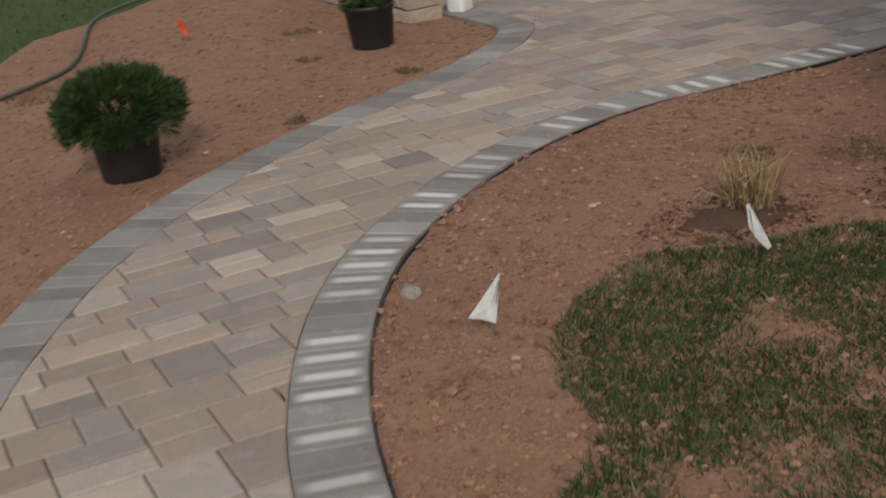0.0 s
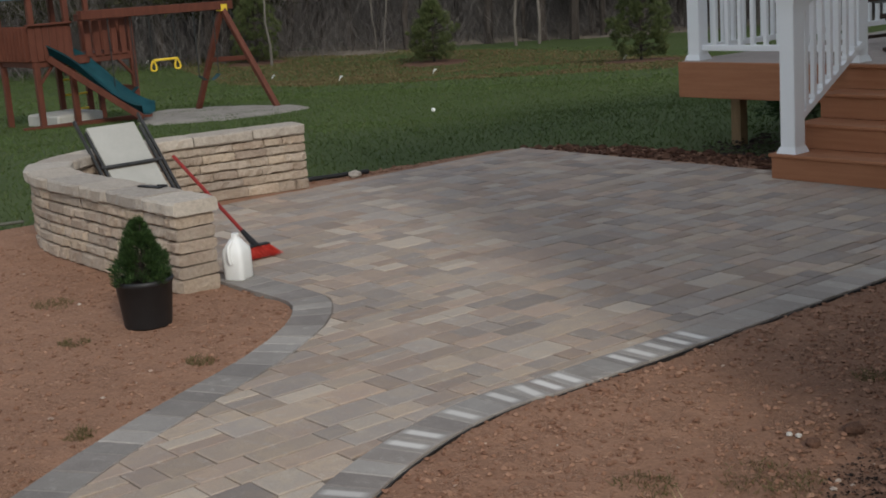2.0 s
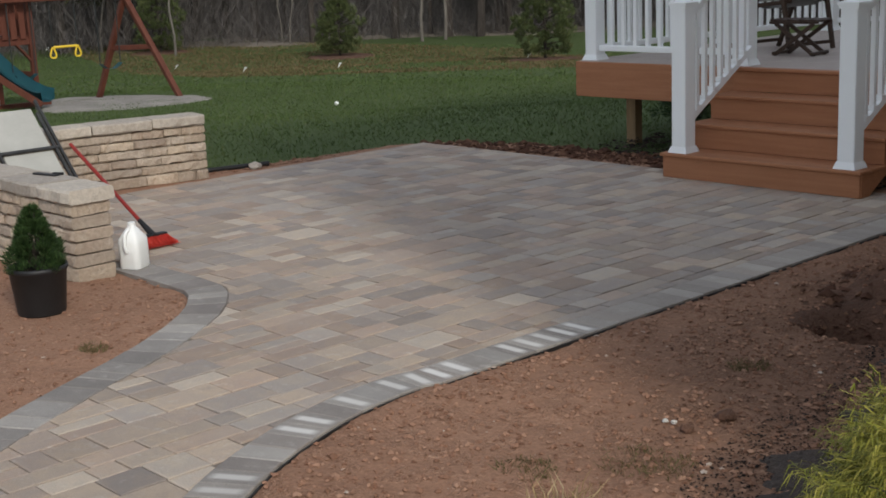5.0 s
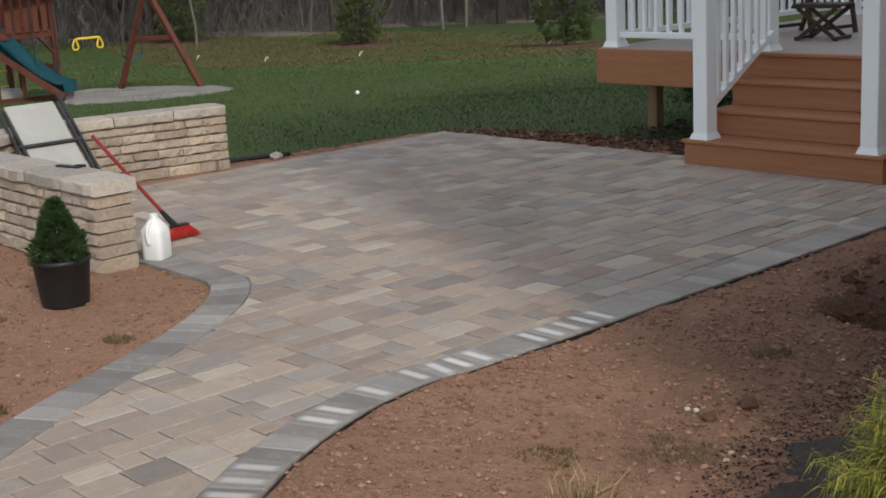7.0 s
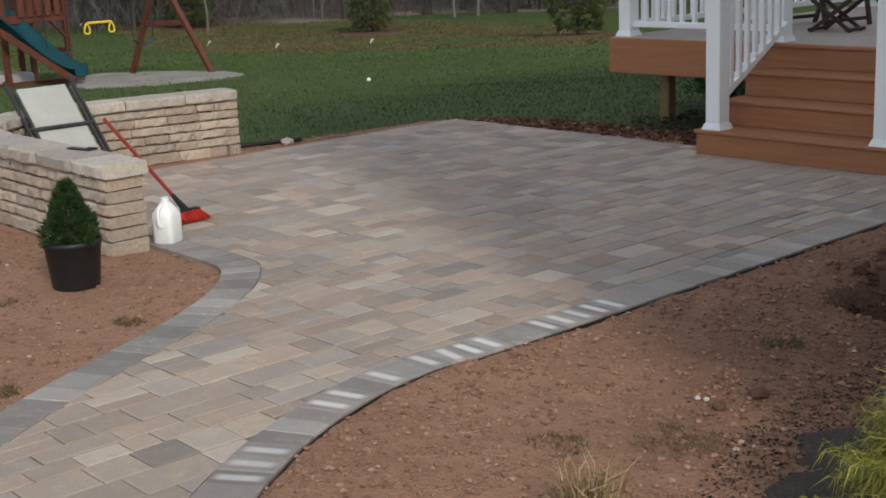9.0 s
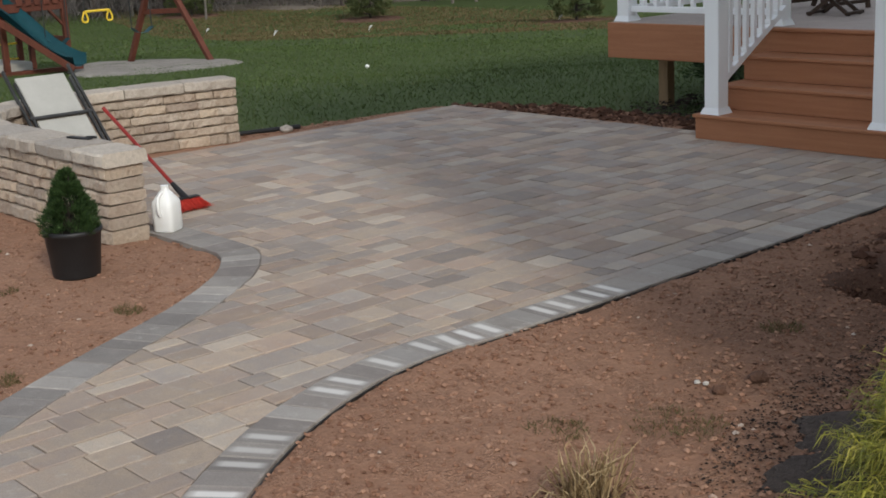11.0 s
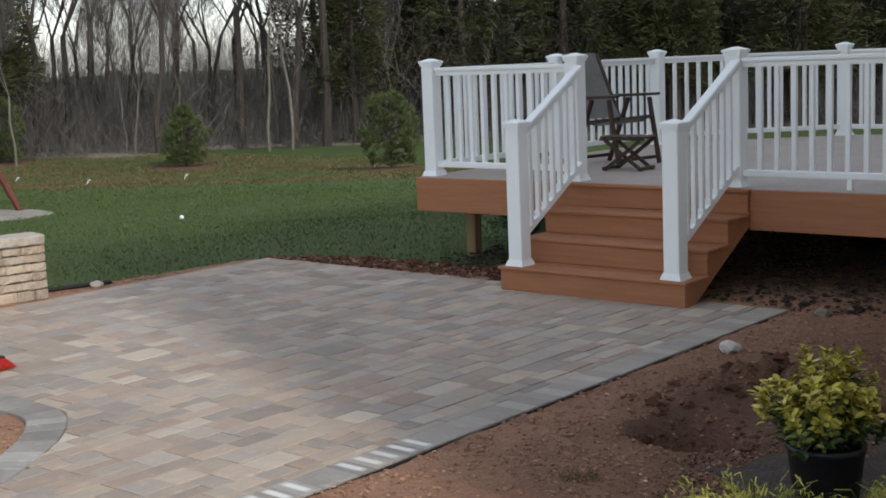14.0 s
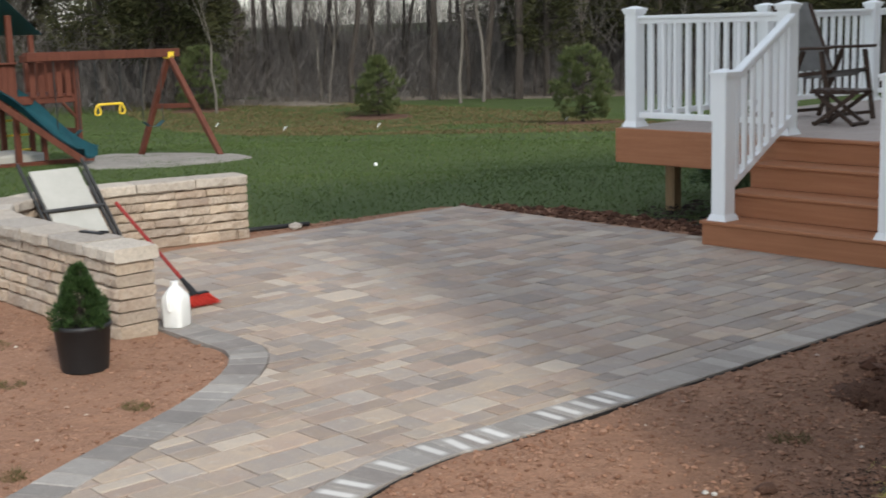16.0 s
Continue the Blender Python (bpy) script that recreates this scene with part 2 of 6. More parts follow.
def paver_surface(name, tones, source, bumps=0.35, streak=False, split=False):
    """Blended concrete: a tone for each piece, clouded with its neighbours' tones, pitted."""
    m, nt, b = nodes_of(name)
    v = coords(nt, "World")
    if source == "object":
        rnd = nt.nodes.new("ShaderNodeObjectInfo").outputs["Random"]
    else:
        rnd = nt.nodes.new("ShaderNodeNewGeometry").outputs["Random Per Island"]
    stops = [(i / len(tones), t) for i, t in enumerate(tones)]
    base = nt.nodes.new("ShaderNodeValToRGB")
    base.color_ramp.interpolation = "CONSTANT"
    e = base.color_ramp.elements
    while len(e) < len(stops):
        e.new(0.5)
    for el, (p, c) in zip(e, stops):
        el.position, el.color = p, (*c, 1)
    nt.links.new(rnd, base.inputs["Fac"])
    cloud = noise_tex(nt, v, 7.0, 3)
    blend = ramp(nt, cloud, [(0.25, tones[0]), (0.45, tones[2]), (0.6, tones[1]), (0.75, tones[3])])
    c = mix(nt, 0.46, base.outputs["Color"], blend)
    scuff = noise_tex(nt, v, 13, 6, 0.7)
    c = mix(nt, ramp(nt, scuff, [(0.56, (0, 0, 0)), (0.70, (0.34,) * 3)]), c, (0.58, 0.545, 0.50))
    shade_of = nt.nodes.new("ShaderNodeMath")
    shade_of.operation = "FRACT"
    times = nt.nodes.new("ShaderNodeMath")
    times.operation, times.inputs[1].default_value = "MULTIPLY", 37.7
    nt.links.new(rnd, times.inputs[0])
    nt.links.new(times.outputs[0], shade_of.inputs[0])
    c = mix(nt, 1.0, c, ramp(nt, shade_of.outputs[0], [(0.0, (0.80, 0.79, 0.79)), (0.5, (0.98, 0.98, 0.98)), (1.0, (1.14, 1.13, 1.11))]), "MULTIPLY")
    grit = noise_tex(nt, v, 220, 2)
    c = mix(nt, 0.35, c, ramp(nt, grit, [(0.3, (0.5, 0.5, 0.5)), (0.65, (1.15, 1.13, 1.1))]), "MULTIPLY")
    dust = noise_tex(nt, v, 1.3, 4)
    c = mix(nt, ramp(nt, dust, [(0.5, (0, 0, 0)), (0.75, (0.3, 0.3, 0.3))]), c, (0.44, 0.39, 0.34))
    if streak:
        # whitish bar with soft edges along the middle of each stone
        tc = nt.nodes.new("ShaderNodeTexCoord").outputs["Object"]
        sep = nt.nodes.new("ShaderNodeSeparateXYZ")
        nt.links.new(tc, sep.inputs[0])

        def band(sock, half, soft):
            a = nt.nodes.new("ShaderNodeMath")
            a.operation = "ABSOLUTE"
            nt.links.new(sock, a.inputs[0])
            r = nt.nodes.new("ShaderNodeMapRange")
            r.inputs["From Min"].default_value, r.inputs["From Max"].default_value = half + soft, half - soft
            nt.links.new(a.outputs[0], r.inputs["Value"])
            return r.outputs["Result"]
        k = nt.nodes.new("ShaderNodeMath")
        k.operation = "MULTIPLY"
        nt.links.new(band(sep.outputs["X"], 0.020, 0.008), k.inputs[0])
        nt.links.new(band(sep.outputs["Y"], 0.076, 0.018), k.inputs[1])
        k2 = nt.nodes.new("ShaderNodeMath")
        k2.operation = "MULTIPLY"
        nt.links.new(k.outputs[0], k2.inputs[0])
        nt.links.new(ramp(nt, rnd, [(0.0, (0.40,) * 3), (0.4, (0.75,) * 3), (1.0, (0.95,) * 3)]), k2.inputs[1])
        c = mix(nt, k2.outputs[0], c, (0.74, 0.72, 0.69))
    nt.links.new(c, b.inputs["Base Color"])
    b.inputs["Roughness"].default_value = 0.85
    b.inputs["Specular IOR Level"].default_value = 0.25
    if split:
        chip = noise_tex(nt, v, 38, 5, 0.7)
        c2 = mix(nt, 0.45, c, ramp(nt, chip, [(0.32, (0.55, 0.53, 0.52)), (0.62, (1.12, 1.1, 1.08))]), "MULTIPLY")
        nt.links.new(c2, b.inputs["Base Color"])
        bump(nt, b, chip, bumps, 0.02)
    else:
        bump(nt, b, grit, bumps, 0.004)
    return m


TAN = [(0.405, 0.30, 0.235), (0.43, 0.345, 0.27), (0.34, 0.295, 0.265), (0.275, 0.245, 0.228), (0.425, 0.31, 0.243), (0.52, 0.45, 0.375), (0.345, 0.27, 0.225), (0.39, 0.35, 0.318), (0.44, 0.35, 0.275)]
GREY = [(0.235, 0.215, 0.20), (0.32, 0.30, 0.28), (0.27, 0.25, 0.235), (0.38, 0.36, 0.34), (0.25, 0.22, 0.205)]
PALEGREY = [(0.31, 0.275, 0.245), (0.375, 0.34, 0.305), (0.34, 0.305, 0.275), (0.41, 0.375, 0.34), (0.33, 0.285, 0.25)]
STONE = [(0.50, 0.405, 0.315), (0.44, 0.35, 0.28), (0.53, 0.45, 0.37), (0.45, 0.39, 0.335), (0.54, 0.44, 0.335)]
CAPS = [(0.51, 0.455, 0.39), (0.455, 0.40, 0.34), (0.55, 0.495, 0.43), (0.48, 0.445, 0.40)]
M_PAVER = paver_surface("paver_blend", TAN, "object")
M_PAVER_J = paver_surface("paver_blend_joined", TAN, "island")
M_BORDER = paver_surface("border_grey", GREY, "object")
M_BORDER_PATIO = paver_surface("border_pale_grey", PALEGREY, "object")
M_STREAK = paver_surface("border_grey_bars", GREY, "object", streak=True)
M_STONE = paver_surface("split_stone", STONE, "object", 0.9, split=True)
M_CAP = paver_surface("cap_stone", CAPS, "object", 0.5, split=True)
M_CLOD = island_surface("soil_clods", [(0, (0.21, 0.108, 0.070)), (0.6, (0.33, 0.183, 0.122)), (0.985, (0.40, 0.24, 0.165)), (1, (0.55, 0.47, 0.40))], 0.95, 0.1)
M_DARKCLOD = island_surface("damp_clods", [(0, (0.06, 0.030, 0.020)), (0.6, (0.12, 0.060, 0.040)), (1, (0.20, 0.11, 0.07))], 0.95, 0.1)
M_MULCH = island_surface("dark_mulch", [(0, (0.022, 0.017, 0.015)), (0.7, (0.052, 0.039, 0.033)), (1, (0.090, 0.068, 0.056))], 0.9, 0.1)
M_BROWNCLOD = island_surface("dark_crumbs", [(0, (0.095, 0.050, 0.034)), (0.6, (0.165, 0.092, 0.063)), (1, (0.25, 0.148, 0.102))], 0.95, 0.1)
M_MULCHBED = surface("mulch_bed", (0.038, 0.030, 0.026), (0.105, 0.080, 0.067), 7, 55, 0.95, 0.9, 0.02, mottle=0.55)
M_GRASS = island_surface("grass_blades", [(0, (0.056, 0.093, 0.020)), (0.6, (0.071, 0.113, 0.026)), (0.95, (0.093, 0.127, 0.036)), (1, (0.14, 0.136, 0.06))], 0.6, 0.3, 0.9)
M_TURF = island_surface("near_turf", [(0, (0.026, 0.052, 0.011)), (0.6, (0.046, 0.086, 0.020)), (0.90, (0.075, 0.108, 0.030)), (1, (0.24, 0.20, 0.10))], 0.6, 0.3, 5)
M_DRYGRASS = island_surface("sparse_lawn", [(0, (0.100, 0.098, 0.036)), (0.5, (0.142, 0.108, 0.050)), (1, (0.168, 0.112, 0.064))], 0.7, 0.2, 0.7)
M_STRAW = island_surface("dead_straw", [(0, (0.17, 0.105, 0.045)), (0.6, (0.34, 0.24, 0.12)), (1, (0.52, 0.40, 0.23))], 0.6, 0.3)
M_GOLD = island_surface("golden_threadleaf", [(0, (0.085, 0.098, 0.014)), (0.35, (0.21, 0.215, 0.026)), (0.75, (0.34, 0.315, 0.045)), (1, (0.48, 0.41, 0.09))], 0.6, 0.3, 9)
M_VARIEG = island_surface("variegated_leaf", [(0, (0.20, 0.19, 0.025)), (0.3, (0.42, 0.37, 0.045)), (0.75, (0.56, 0.47, 0.07)), (1, (0.70, 0.62, 0.18))], 0.45, 0.35, 20)
M_VARIEG_OLD = island_surface("older_leaf", [(0, (0.025, 0.050, 0.010)), (0.5, (0.065, 0.10, 0.02)), (0.85, (0.13, 0.165, 0.035)), (1, (0.42, 0.40, 0.14))], 0.45, 0.35, 20)
M_SPRUCE = island_surface("dark_needles", [(0, (0.012, 0.030, 0.008)), (0.6, (0.035, 0.075, 0.02)), (1, (0.07, 0.12, 0.035))], 0.6, 0.3, 14)
M_PINE = island_surface("pine_needles", [(0, (0.045, 0.062, 0.022)), (0.6, (0.092, 0.122, 0.042)), (1, (0.165, 0.175, 0.068))], 0.6, 0.3, 4)
M_CEDAR = island_surface("cedar_foliage", [(0, (0.030, 0.034, 0.016)), (0.6, (0.054, 0.058, 0.026)), (1, (0.085, 0.082, 0.038))], 0.8, 0.1, 0.6)
M_BARK = surface("grey_bark", (0.028, 0.023, 0.020), (0.068, 0.056, 0.048), 3, 30, 0.9, 0.6, 0.02, stretch=(4, 4, 0.6), per_object=0.3)
M_PALEBARK = surface("pale_bark", (0.095, 0.083, 0.071), (0.175, 0.157, 0.137), 3, 30, 0.9, 0.4, 0.02, stretch=(4, 4, 0.6))
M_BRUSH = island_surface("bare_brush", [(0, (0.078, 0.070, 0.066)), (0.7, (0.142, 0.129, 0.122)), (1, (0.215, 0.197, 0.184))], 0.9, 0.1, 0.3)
# paler than the near brush: distance haze is mixed into the colour
M_FARBRUSH = island_surface("hazed_branches", [(0, (0.12, 0.112, 0.108)), (0.7, (0.185, 0.174, 0.168)), (1, (0.25, 0.236, 0.225))], 0.9, 0.0, 0.2)
M_LITTER = surface("leaf_litter", (0.10, 0.085, 0.068), (0.215, 0.185, 0.15), 1.5, 25, 0.95, 0.7, 0.03)
M_GRAVEL = surface("grey_gravel", (0.20, 0.18, 0.16), (0.38, 0.35, 0.31), 3, 50, 0.95, 0.8, 0.02)
M_POT = surface("black_plastic", (0.010, 0.010, 0.011), (0.022, 0.022, 0.024), 6, 90, 0.5, 0.05, 0.002, spec=0.4)
M_REDWOOD = surface("red_stained_wood", (0.072, 0.021, 0.012), (0.140, 0.045, 0.027), 4, 50, 0.7, 0.3, 0.004, stretch=(3, 3, 0.7))
M_TEAL = surface("teal_plastic", (0.012, 0.090, 0.115), (0.024, 0.135, 0.165), 2, 40, 0.4, 0.03, spec=0.5, mottle=0.1)
M_YELLOW = surface("yellow_plastic", (0.70, 0.48, 0.03), (0.80, 0.58, 0.06), 6, 40, 0.4, 0.02)
M_CHAIN = surface("dull_chain", (0.03, 0.035, 0.035), (0.07, 0.075, 0.075), 6, 40, 0.5, 0.1, metal=0.6)
M_FLAG = surface("white_flag_film", (0.86, 0.87, 0.86), (0.92, 0.93, 0.92), 20, 90, 0.4, 0.05, 0.002)
M_ORANGE = surface("orange_flag_film", (0.80, 0.10, 0.03), (0.90, 0.16, 0.05), 20, 90, 0.4, 0.05, 0.002)
M_WIRE = surface("flag_wire", (0.25, 0.25, 0.25), (0.35, 0.35, 0.35), 20, 90, 0.4, 0, metal=0.8)
M_JUG = surface("white_hdpe", (0.84, 0.86, 0.85), (0.90, 0.91, 0.90), 5, 60, 0.35, 0.0, 0.002, spec=0.5, mottle=0.03)
M_BROOMRED = surface("red_enamel", (0.22, 0.018, 0.014), (0.32, 0.03, 0.022), 9, 60, 0.35, 0.03)
M_BRISTLE = island_surface("red_bristles", [(0, (0.40, 0.02, 0.015)), (1, (0.75, 0.07, 0.04))], 0.6, 0.3)
M_BLACK = surface("black_rubber", (0.012, 0.012, 0.013), (0.025, 0.025, 0.027), 9, 60, 0.6, 0.1)
M_TUBE = surface("dark_steel_tube", (0.035, 0.035, 0.036), (0.08, 0.08, 0.08), 9, 60, 0.45, 0.1, metal=0.4)
M_PANEL = surface("cream_panel", (0.38, 0.375, 0.345), (0.46, 0.455, 0.42), 4, 70, 0.5, 0.05, mottle=0.06)
M_CHAIRWOOD = surface("dark_brown_wood", (0.035, 0.020, 0.014), (0.075, 0.045, 0.03), 9, 60, 0.55, 0.2)
M_SLING = surface("grey_sling", (0.24, 0.235, 0.225), (0.33, 0.32, 0.305), 9, 200, 0.8, 0.3, 0.002)
M_ROCK = surface("pale_rock", (0.40, 0.37, 0.33), (0.62, 0.59, 0.55), 14, 90, 0.9, 0.6, 0.01)
M_HOSE = surface("grey_hose", (0.06, 0.065, 0.05), (0.14, 0.14, 0.11), 9, 60, 0.55, 0.1)
M_POSTWOOD = surface("treated_timber", (0.20, 0.13, 0.07), (0.34, 0.23, 0.13), 4, 50, 0.8, 0.3, stretch=(4, 4, 0.6))
# haze painted in: greyed and lightened woods tone for the backdrop
M_BACK = surface("hazed_woods", (0.14, 0.132, 0.128), (0.21, 0.198, 0.192), 0.35, 2.2, 1.0, 0, stretch=(1, 1, 0.4), spec=0.0)


# ---- more mesh helpers ----
def raw(name, verts, faces, mat, parent=None, label="", kind="", smooth=False):
    me = bpy.data.meshes.new(name)
    me.from_pydata(verts if isinstance(verts, list) else verts.tolist(), [], faces if isinstance(faces, list) else faces.tolist())
    me.materials.append(mat)
    if smooth:
        me.polygons.foreach_set("use_smooth", [True] * len(me.polygons))
    ob = new(name, me)
    if parent:
        ob.parent = parent
    if label:
        ob["label"] = label
    if kind:
        ob["kind"] = kind
    return ob


RNG = np.random.default_rng(7)


def blades(base, tip, width, bend=None):
    """Thin leaf blades from base to tip: arrays of vertices and faces."""
    n = len(base)
    d = tip - base
    side = np.cross(d, RNG.normal(size=(n, 3)))
    side /= np.linalg.norm(side, axis=1, keepdims=True) + 1e-9
    w = np.asarray(width).reshape(-1, 1) * np.ones((n, 1))
    mid = base + d * 0.55 + (0 if bend is None else bend)
    v = np.stack([base - side * w * 0.5, base + side * w * 0.5, mid + side * w * 0.42, mid - side * w * 0.42, tip], 1).reshape(-1, 3)
    i = np.arange(n)[:, None] * 5
    quads = (i + np.array([[0, 1, 2, 3]])).tolist()
    tris = (i + np.array([[3, 2, 4]])).tolist()
    return v, quads + tris


def lumps(centres, sizes, flat=0.7):
    """Rough clods: jittered octahedra split once, joined."""
    phi = [(1, 0, 0), (-1, 0, 0), (0, 1, 0), (0, -1, 0), (0, 0, 1), (0, 0, -1), (.6, .6, .5), (-.6, .6, .5), (.6, -.6, .5), (-.6, -.6, .5)]
    t = np.array(phi, float)
    f = [(0, 6, 4), (6, 2, 4), (2, 7, 4), (7, 1, 4), (1, 9, 4), (9, 3, 4), (3, 8, 4), (8, 0, 4), (0, 2, 6), (2, 1, 7), (1, 3, 9), (3, 0, 8)]
    n = len(centres)
    v = t[None] * (1 + RNG.uniform(-0.35, 0.35, (n, len(t), 1)))
    ang = RNG.uniform(0, 6.28, n)
    c, s = np.cos(ang)[:, None], np.sin(ang)[:, None]
    v = np.stack([v[..., 0] * c - v[..., 1] * s, v[..., 0] * s + v[..., 1] * c, v[..., 2] * flat], 2)
    v[..., 0] *= RNG.uniform(0.7, 1.4, (n, 1))
    v = v * np.asarray(sizes).reshape(-1, 1, 1) + np.asarray(centres)[:, None]
    faces = (np.arange(n)[:, None, None] * len(t) + np.array(f)[None]).reshape(-1, 3)
    return v.reshape(-1, 3), faces


def inside(poly, x, y):
    x, y = np.asarray(x, float), np.asarray(y, float)
    r = np.zeros(x.shape, bool)
    for (x0, y0), (x1, y1) in zip(poly, poly[1:] + poly[:1]):
        hit = ((y0 > y) != (y1 > y)) & (x < (x1 - x0) * (y - y0) / ((y1 - y0) or 1e-9) + x0)
        r ^= hit
    return r


def sheet(name, poly, step, fz, mat, label, category, edge=0.10, sink=0.06, ragged=0.0):
    """A bed of ground inside an outline, uneven, with edges that sink away."""
    xs = np.arange(min(p[0] for p in poly) - step, max(p[0] for p in poly) + step, step)
    ys = np.arange(min(p[1] for p in poly) - step, max(p[1] for p in poly) + step, step)
    X, Y = np.meshgrid(xs, ys)
    near = np.full(X.shape, 9.0)
    for (x0, y0), (x1, y1) in zip(poly, poly[1:] + poly[:1]):
        L2 = (x1 - x0) ** 2 + (y1 - y0) ** 2 + 1e-9
        t = np.clip(((X - x0) * (x1 - x0) + (Y - y0) * (y1 - y0)) / L2, 0, 1)
        near = np.minimum(near, np.hypot(X - x0 - t * (x1 - x0), Y - y0 - t * (y1 - y0)))
    ins = inside(poly, X, Y)
    signed = np.where(ins, near, -near)
    if ragged:
        wave = [[noise.noise(Vector((p, q, 9.0)) * 4) + 0.7 * noise.noise(Vector((p, q, 2.0)) * 13) for p in xs] for q in ys]
        signed = np.minimum(signed, signed - ragged * (0.6 + np.array(wave)))
    Z = np.empty(X.shape)
    for j in range(X.shape[0]):
        for i in range(X.shape[1]):
            Z[j, i] = fz(X[j, i], Y[j, i]) if signed[j, i] > -step * 2 else 0
    Z = Z - sink * np.clip(1 - signed / edge, 0, 2.2) ** 2 if edge else Z
    idx = -np.ones(X.shape, int)
    use = signed > -step * 1.2
    idx[use] = np.arange(use.sum())
    verts = np.stack([X[use], Y[use], Z[use]], 1)
    a, b, c, d = idx[:-1, :-1], idx[:-1, 1:], idx[1:, 1:], idx[1:, :-1]
    ok = (a >= 0) & (b >= 0) & (c >= 0) & (d >= 0)
    faces = np.stack([a[ok], b[ok], c[ok], d[ok]], 1)
    ob = raw(name, verts, faces, mat, smooth=True)
    return tagged(ob, label, category, kind="structure")


# ---- ground ----
def grid_sheet(name, xs, ys, fz, mat):
    v = [(x, y, fz(x, y)) for y in ys for x in xs]
    n = len(xs)
    f = [(j * n + i, j * n + i + 1, (j + 1) * n + i + 1, (j + 1) * n + i) for j in range(len(ys) - 1) for i in range(n - 1)]
    return raw(name, v, f, mat, smooth=True)


xs = [-900, -300, -120] + [-70 + i for i in range(100)] + [60, 200, 900]
ys = [-900, -200, -60] + [-20 + i for i in range(90)] + [120, 300, 900]
tagged(grid_sheet("ground", xs, ys, lawn_z, M_LAWN), "mown green lawn falling gently away from the patio", "lawn", kind="structure")

RC = smooth_line(RIGHT)
LC = smooth_line(LEFT)


def soil_z(x, y):
    p = Vector((x, y, 0))
    return -0.012 + 0.016 * noise.noise(p * 1.3) + 0.010 * noise.noise(p * 6) + 0.006 * noise.noise(p * 19)


def soil_right_z(x, y):
    z = soil_z(x, y)
    z -= 0.24 * math.exp(-(((x - 3.05) ** 2 + ((y + 2.52) / 0.75) ** 2) / 0.055) ** 2)
    for mx, my, h, r in ((2.86, -2.0, 0.13, 0.04), (3.1, -1.75, 0.16, 0.05), (3.35, -1.9, 0.12, 0.04), (2.6, -2.25, 0.04, 0.03)):
        z += h * math.exp(-((x - mx) ** 2 + (y - my) ** 2) / r) * (1 + 0.75 * noise.noise(Vector((x, y, 3)) * 8) + 0.35 * noise.noise(Vector((x, y, 7)) * 21))
    return z


LEFT_BED = [(p.x, p.y) for p in LC[::3]] + [(8.5, -12.0), (1.5, -12.0), (-0.3, -8.3), (-1.2, -7.2), (-2.04, -6.65), (-2.76, -6.3), (-3.1, -5.9), (-3.6, -5.34), (-3.82, -4.98), (-3.74, -4.57),
            (-3.62, -4.04), (-3.75, -3.4), (-3.62, -2.7), (-3.4, -1.9), (-3.2, -0.8), (-3.1, 0.3), (-2.88, 0.28), (-2.88, -4.0)]
RIGHT_BED = [(p.x, p.y) for p in RC[::3]] + [(8.5, -4.6), (5.3, -4.6), (5.3, 8.0), (-1.4, 8.0), (-1.5, 2.4), (-0.3, 0.75), (-1.2, 0.85), (-2.0, 0.78), (-2.6, 0.62), (-3.0, 0.42), (-2.9, 0.26)]
sheet("soil_left", LEFT_BED, 0.045, soil_z, M_SOIL, "bare reddish-brown raked topsoil beside the walkway", "soil", 0.05, 0.006)
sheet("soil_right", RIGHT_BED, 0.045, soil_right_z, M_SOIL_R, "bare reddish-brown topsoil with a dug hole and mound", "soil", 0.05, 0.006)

# ---- house that shades the patio, behind the beds ----
house = empty("house", "plain house wall standing beside the beds and deck", "house", 5.25, 2, 0)
part("wall", bevelled(0, 9, -6.62, 9, -0.3, 6.8, 0.02), M_SIDING, house)
# unseen step-out of the house, added to block light beside the deck
part("wall", bevelled(-1.5, -0.003, -2.7, 9, -0.3, 6.79, 0.02), M_SIDING, house)
bm = bmesh.new()
v = [bm.verts.new(p) for p in ((-0.12, -6.75, 6.803), (9.4, -6.75, 6.803), (9.4, 9.4, 6.803), (-0.12, 9.4, 6.803), (4.5, -6.75, 9.4), (4.5, 9.4, 9.4))]
for f in ((0, 1, 4), (1, 2, 5, 4), (2, 3, 5), (3, 0, 4, 5), (0, 3, 2, 1)):
    bm.faces.new([v[i] for i in f])
part("roof", bm, M_POT, house, "dark shingle roof")

# ---- deck ----
DZ, RISE = 0.72, 0.18
deck = empty("deck", "raised composite deck with brown fascia and grey boards", "deck")
OUT = [(-1.62, 0.96), (3.72, 0.96), (3.72, 6.45), (0.05, 6.45), (-1.62, 4.85)]
bm = bmesh.new()
y = 0.96
k = 0
boards = []
while y < 6.4:
    y1 = min(y + 0.137, 6.45)
    xl = -1.62 if y1 < 4.85 else -1.62 + (y1 - 4.85) * 1.04
    b = bevelled(xl, 3.72, y + 0.002, y1 - 0.003, DZ - 0.025, DZ, 0.003)
    part("board", b, M_BOARD, deck)
    y = y1
for (x0, y0), (x1, y1) in ((OUT[4], OUT[0]), (OUT[3], OUT[4]), (OUT[2], OUT[3])):
    bm = bmesh.new()
    bar(bm, (x0, y0, DZ - 0.165), (x1, y1, DZ - 0.165), 0.03, 0.27)
    part("fascia", bm, M_DECK, deck)
part("fascia", bevelled(-1.64, -0.0, 0.93, 0.958, DZ - 0.30, DZ - 0.004), M_DECK, deck)
part("fascia", bevelled(1.59, 3.72, 0.93, 0.958, DZ - 0.30, DZ - 0.004), M_DECK, deck)
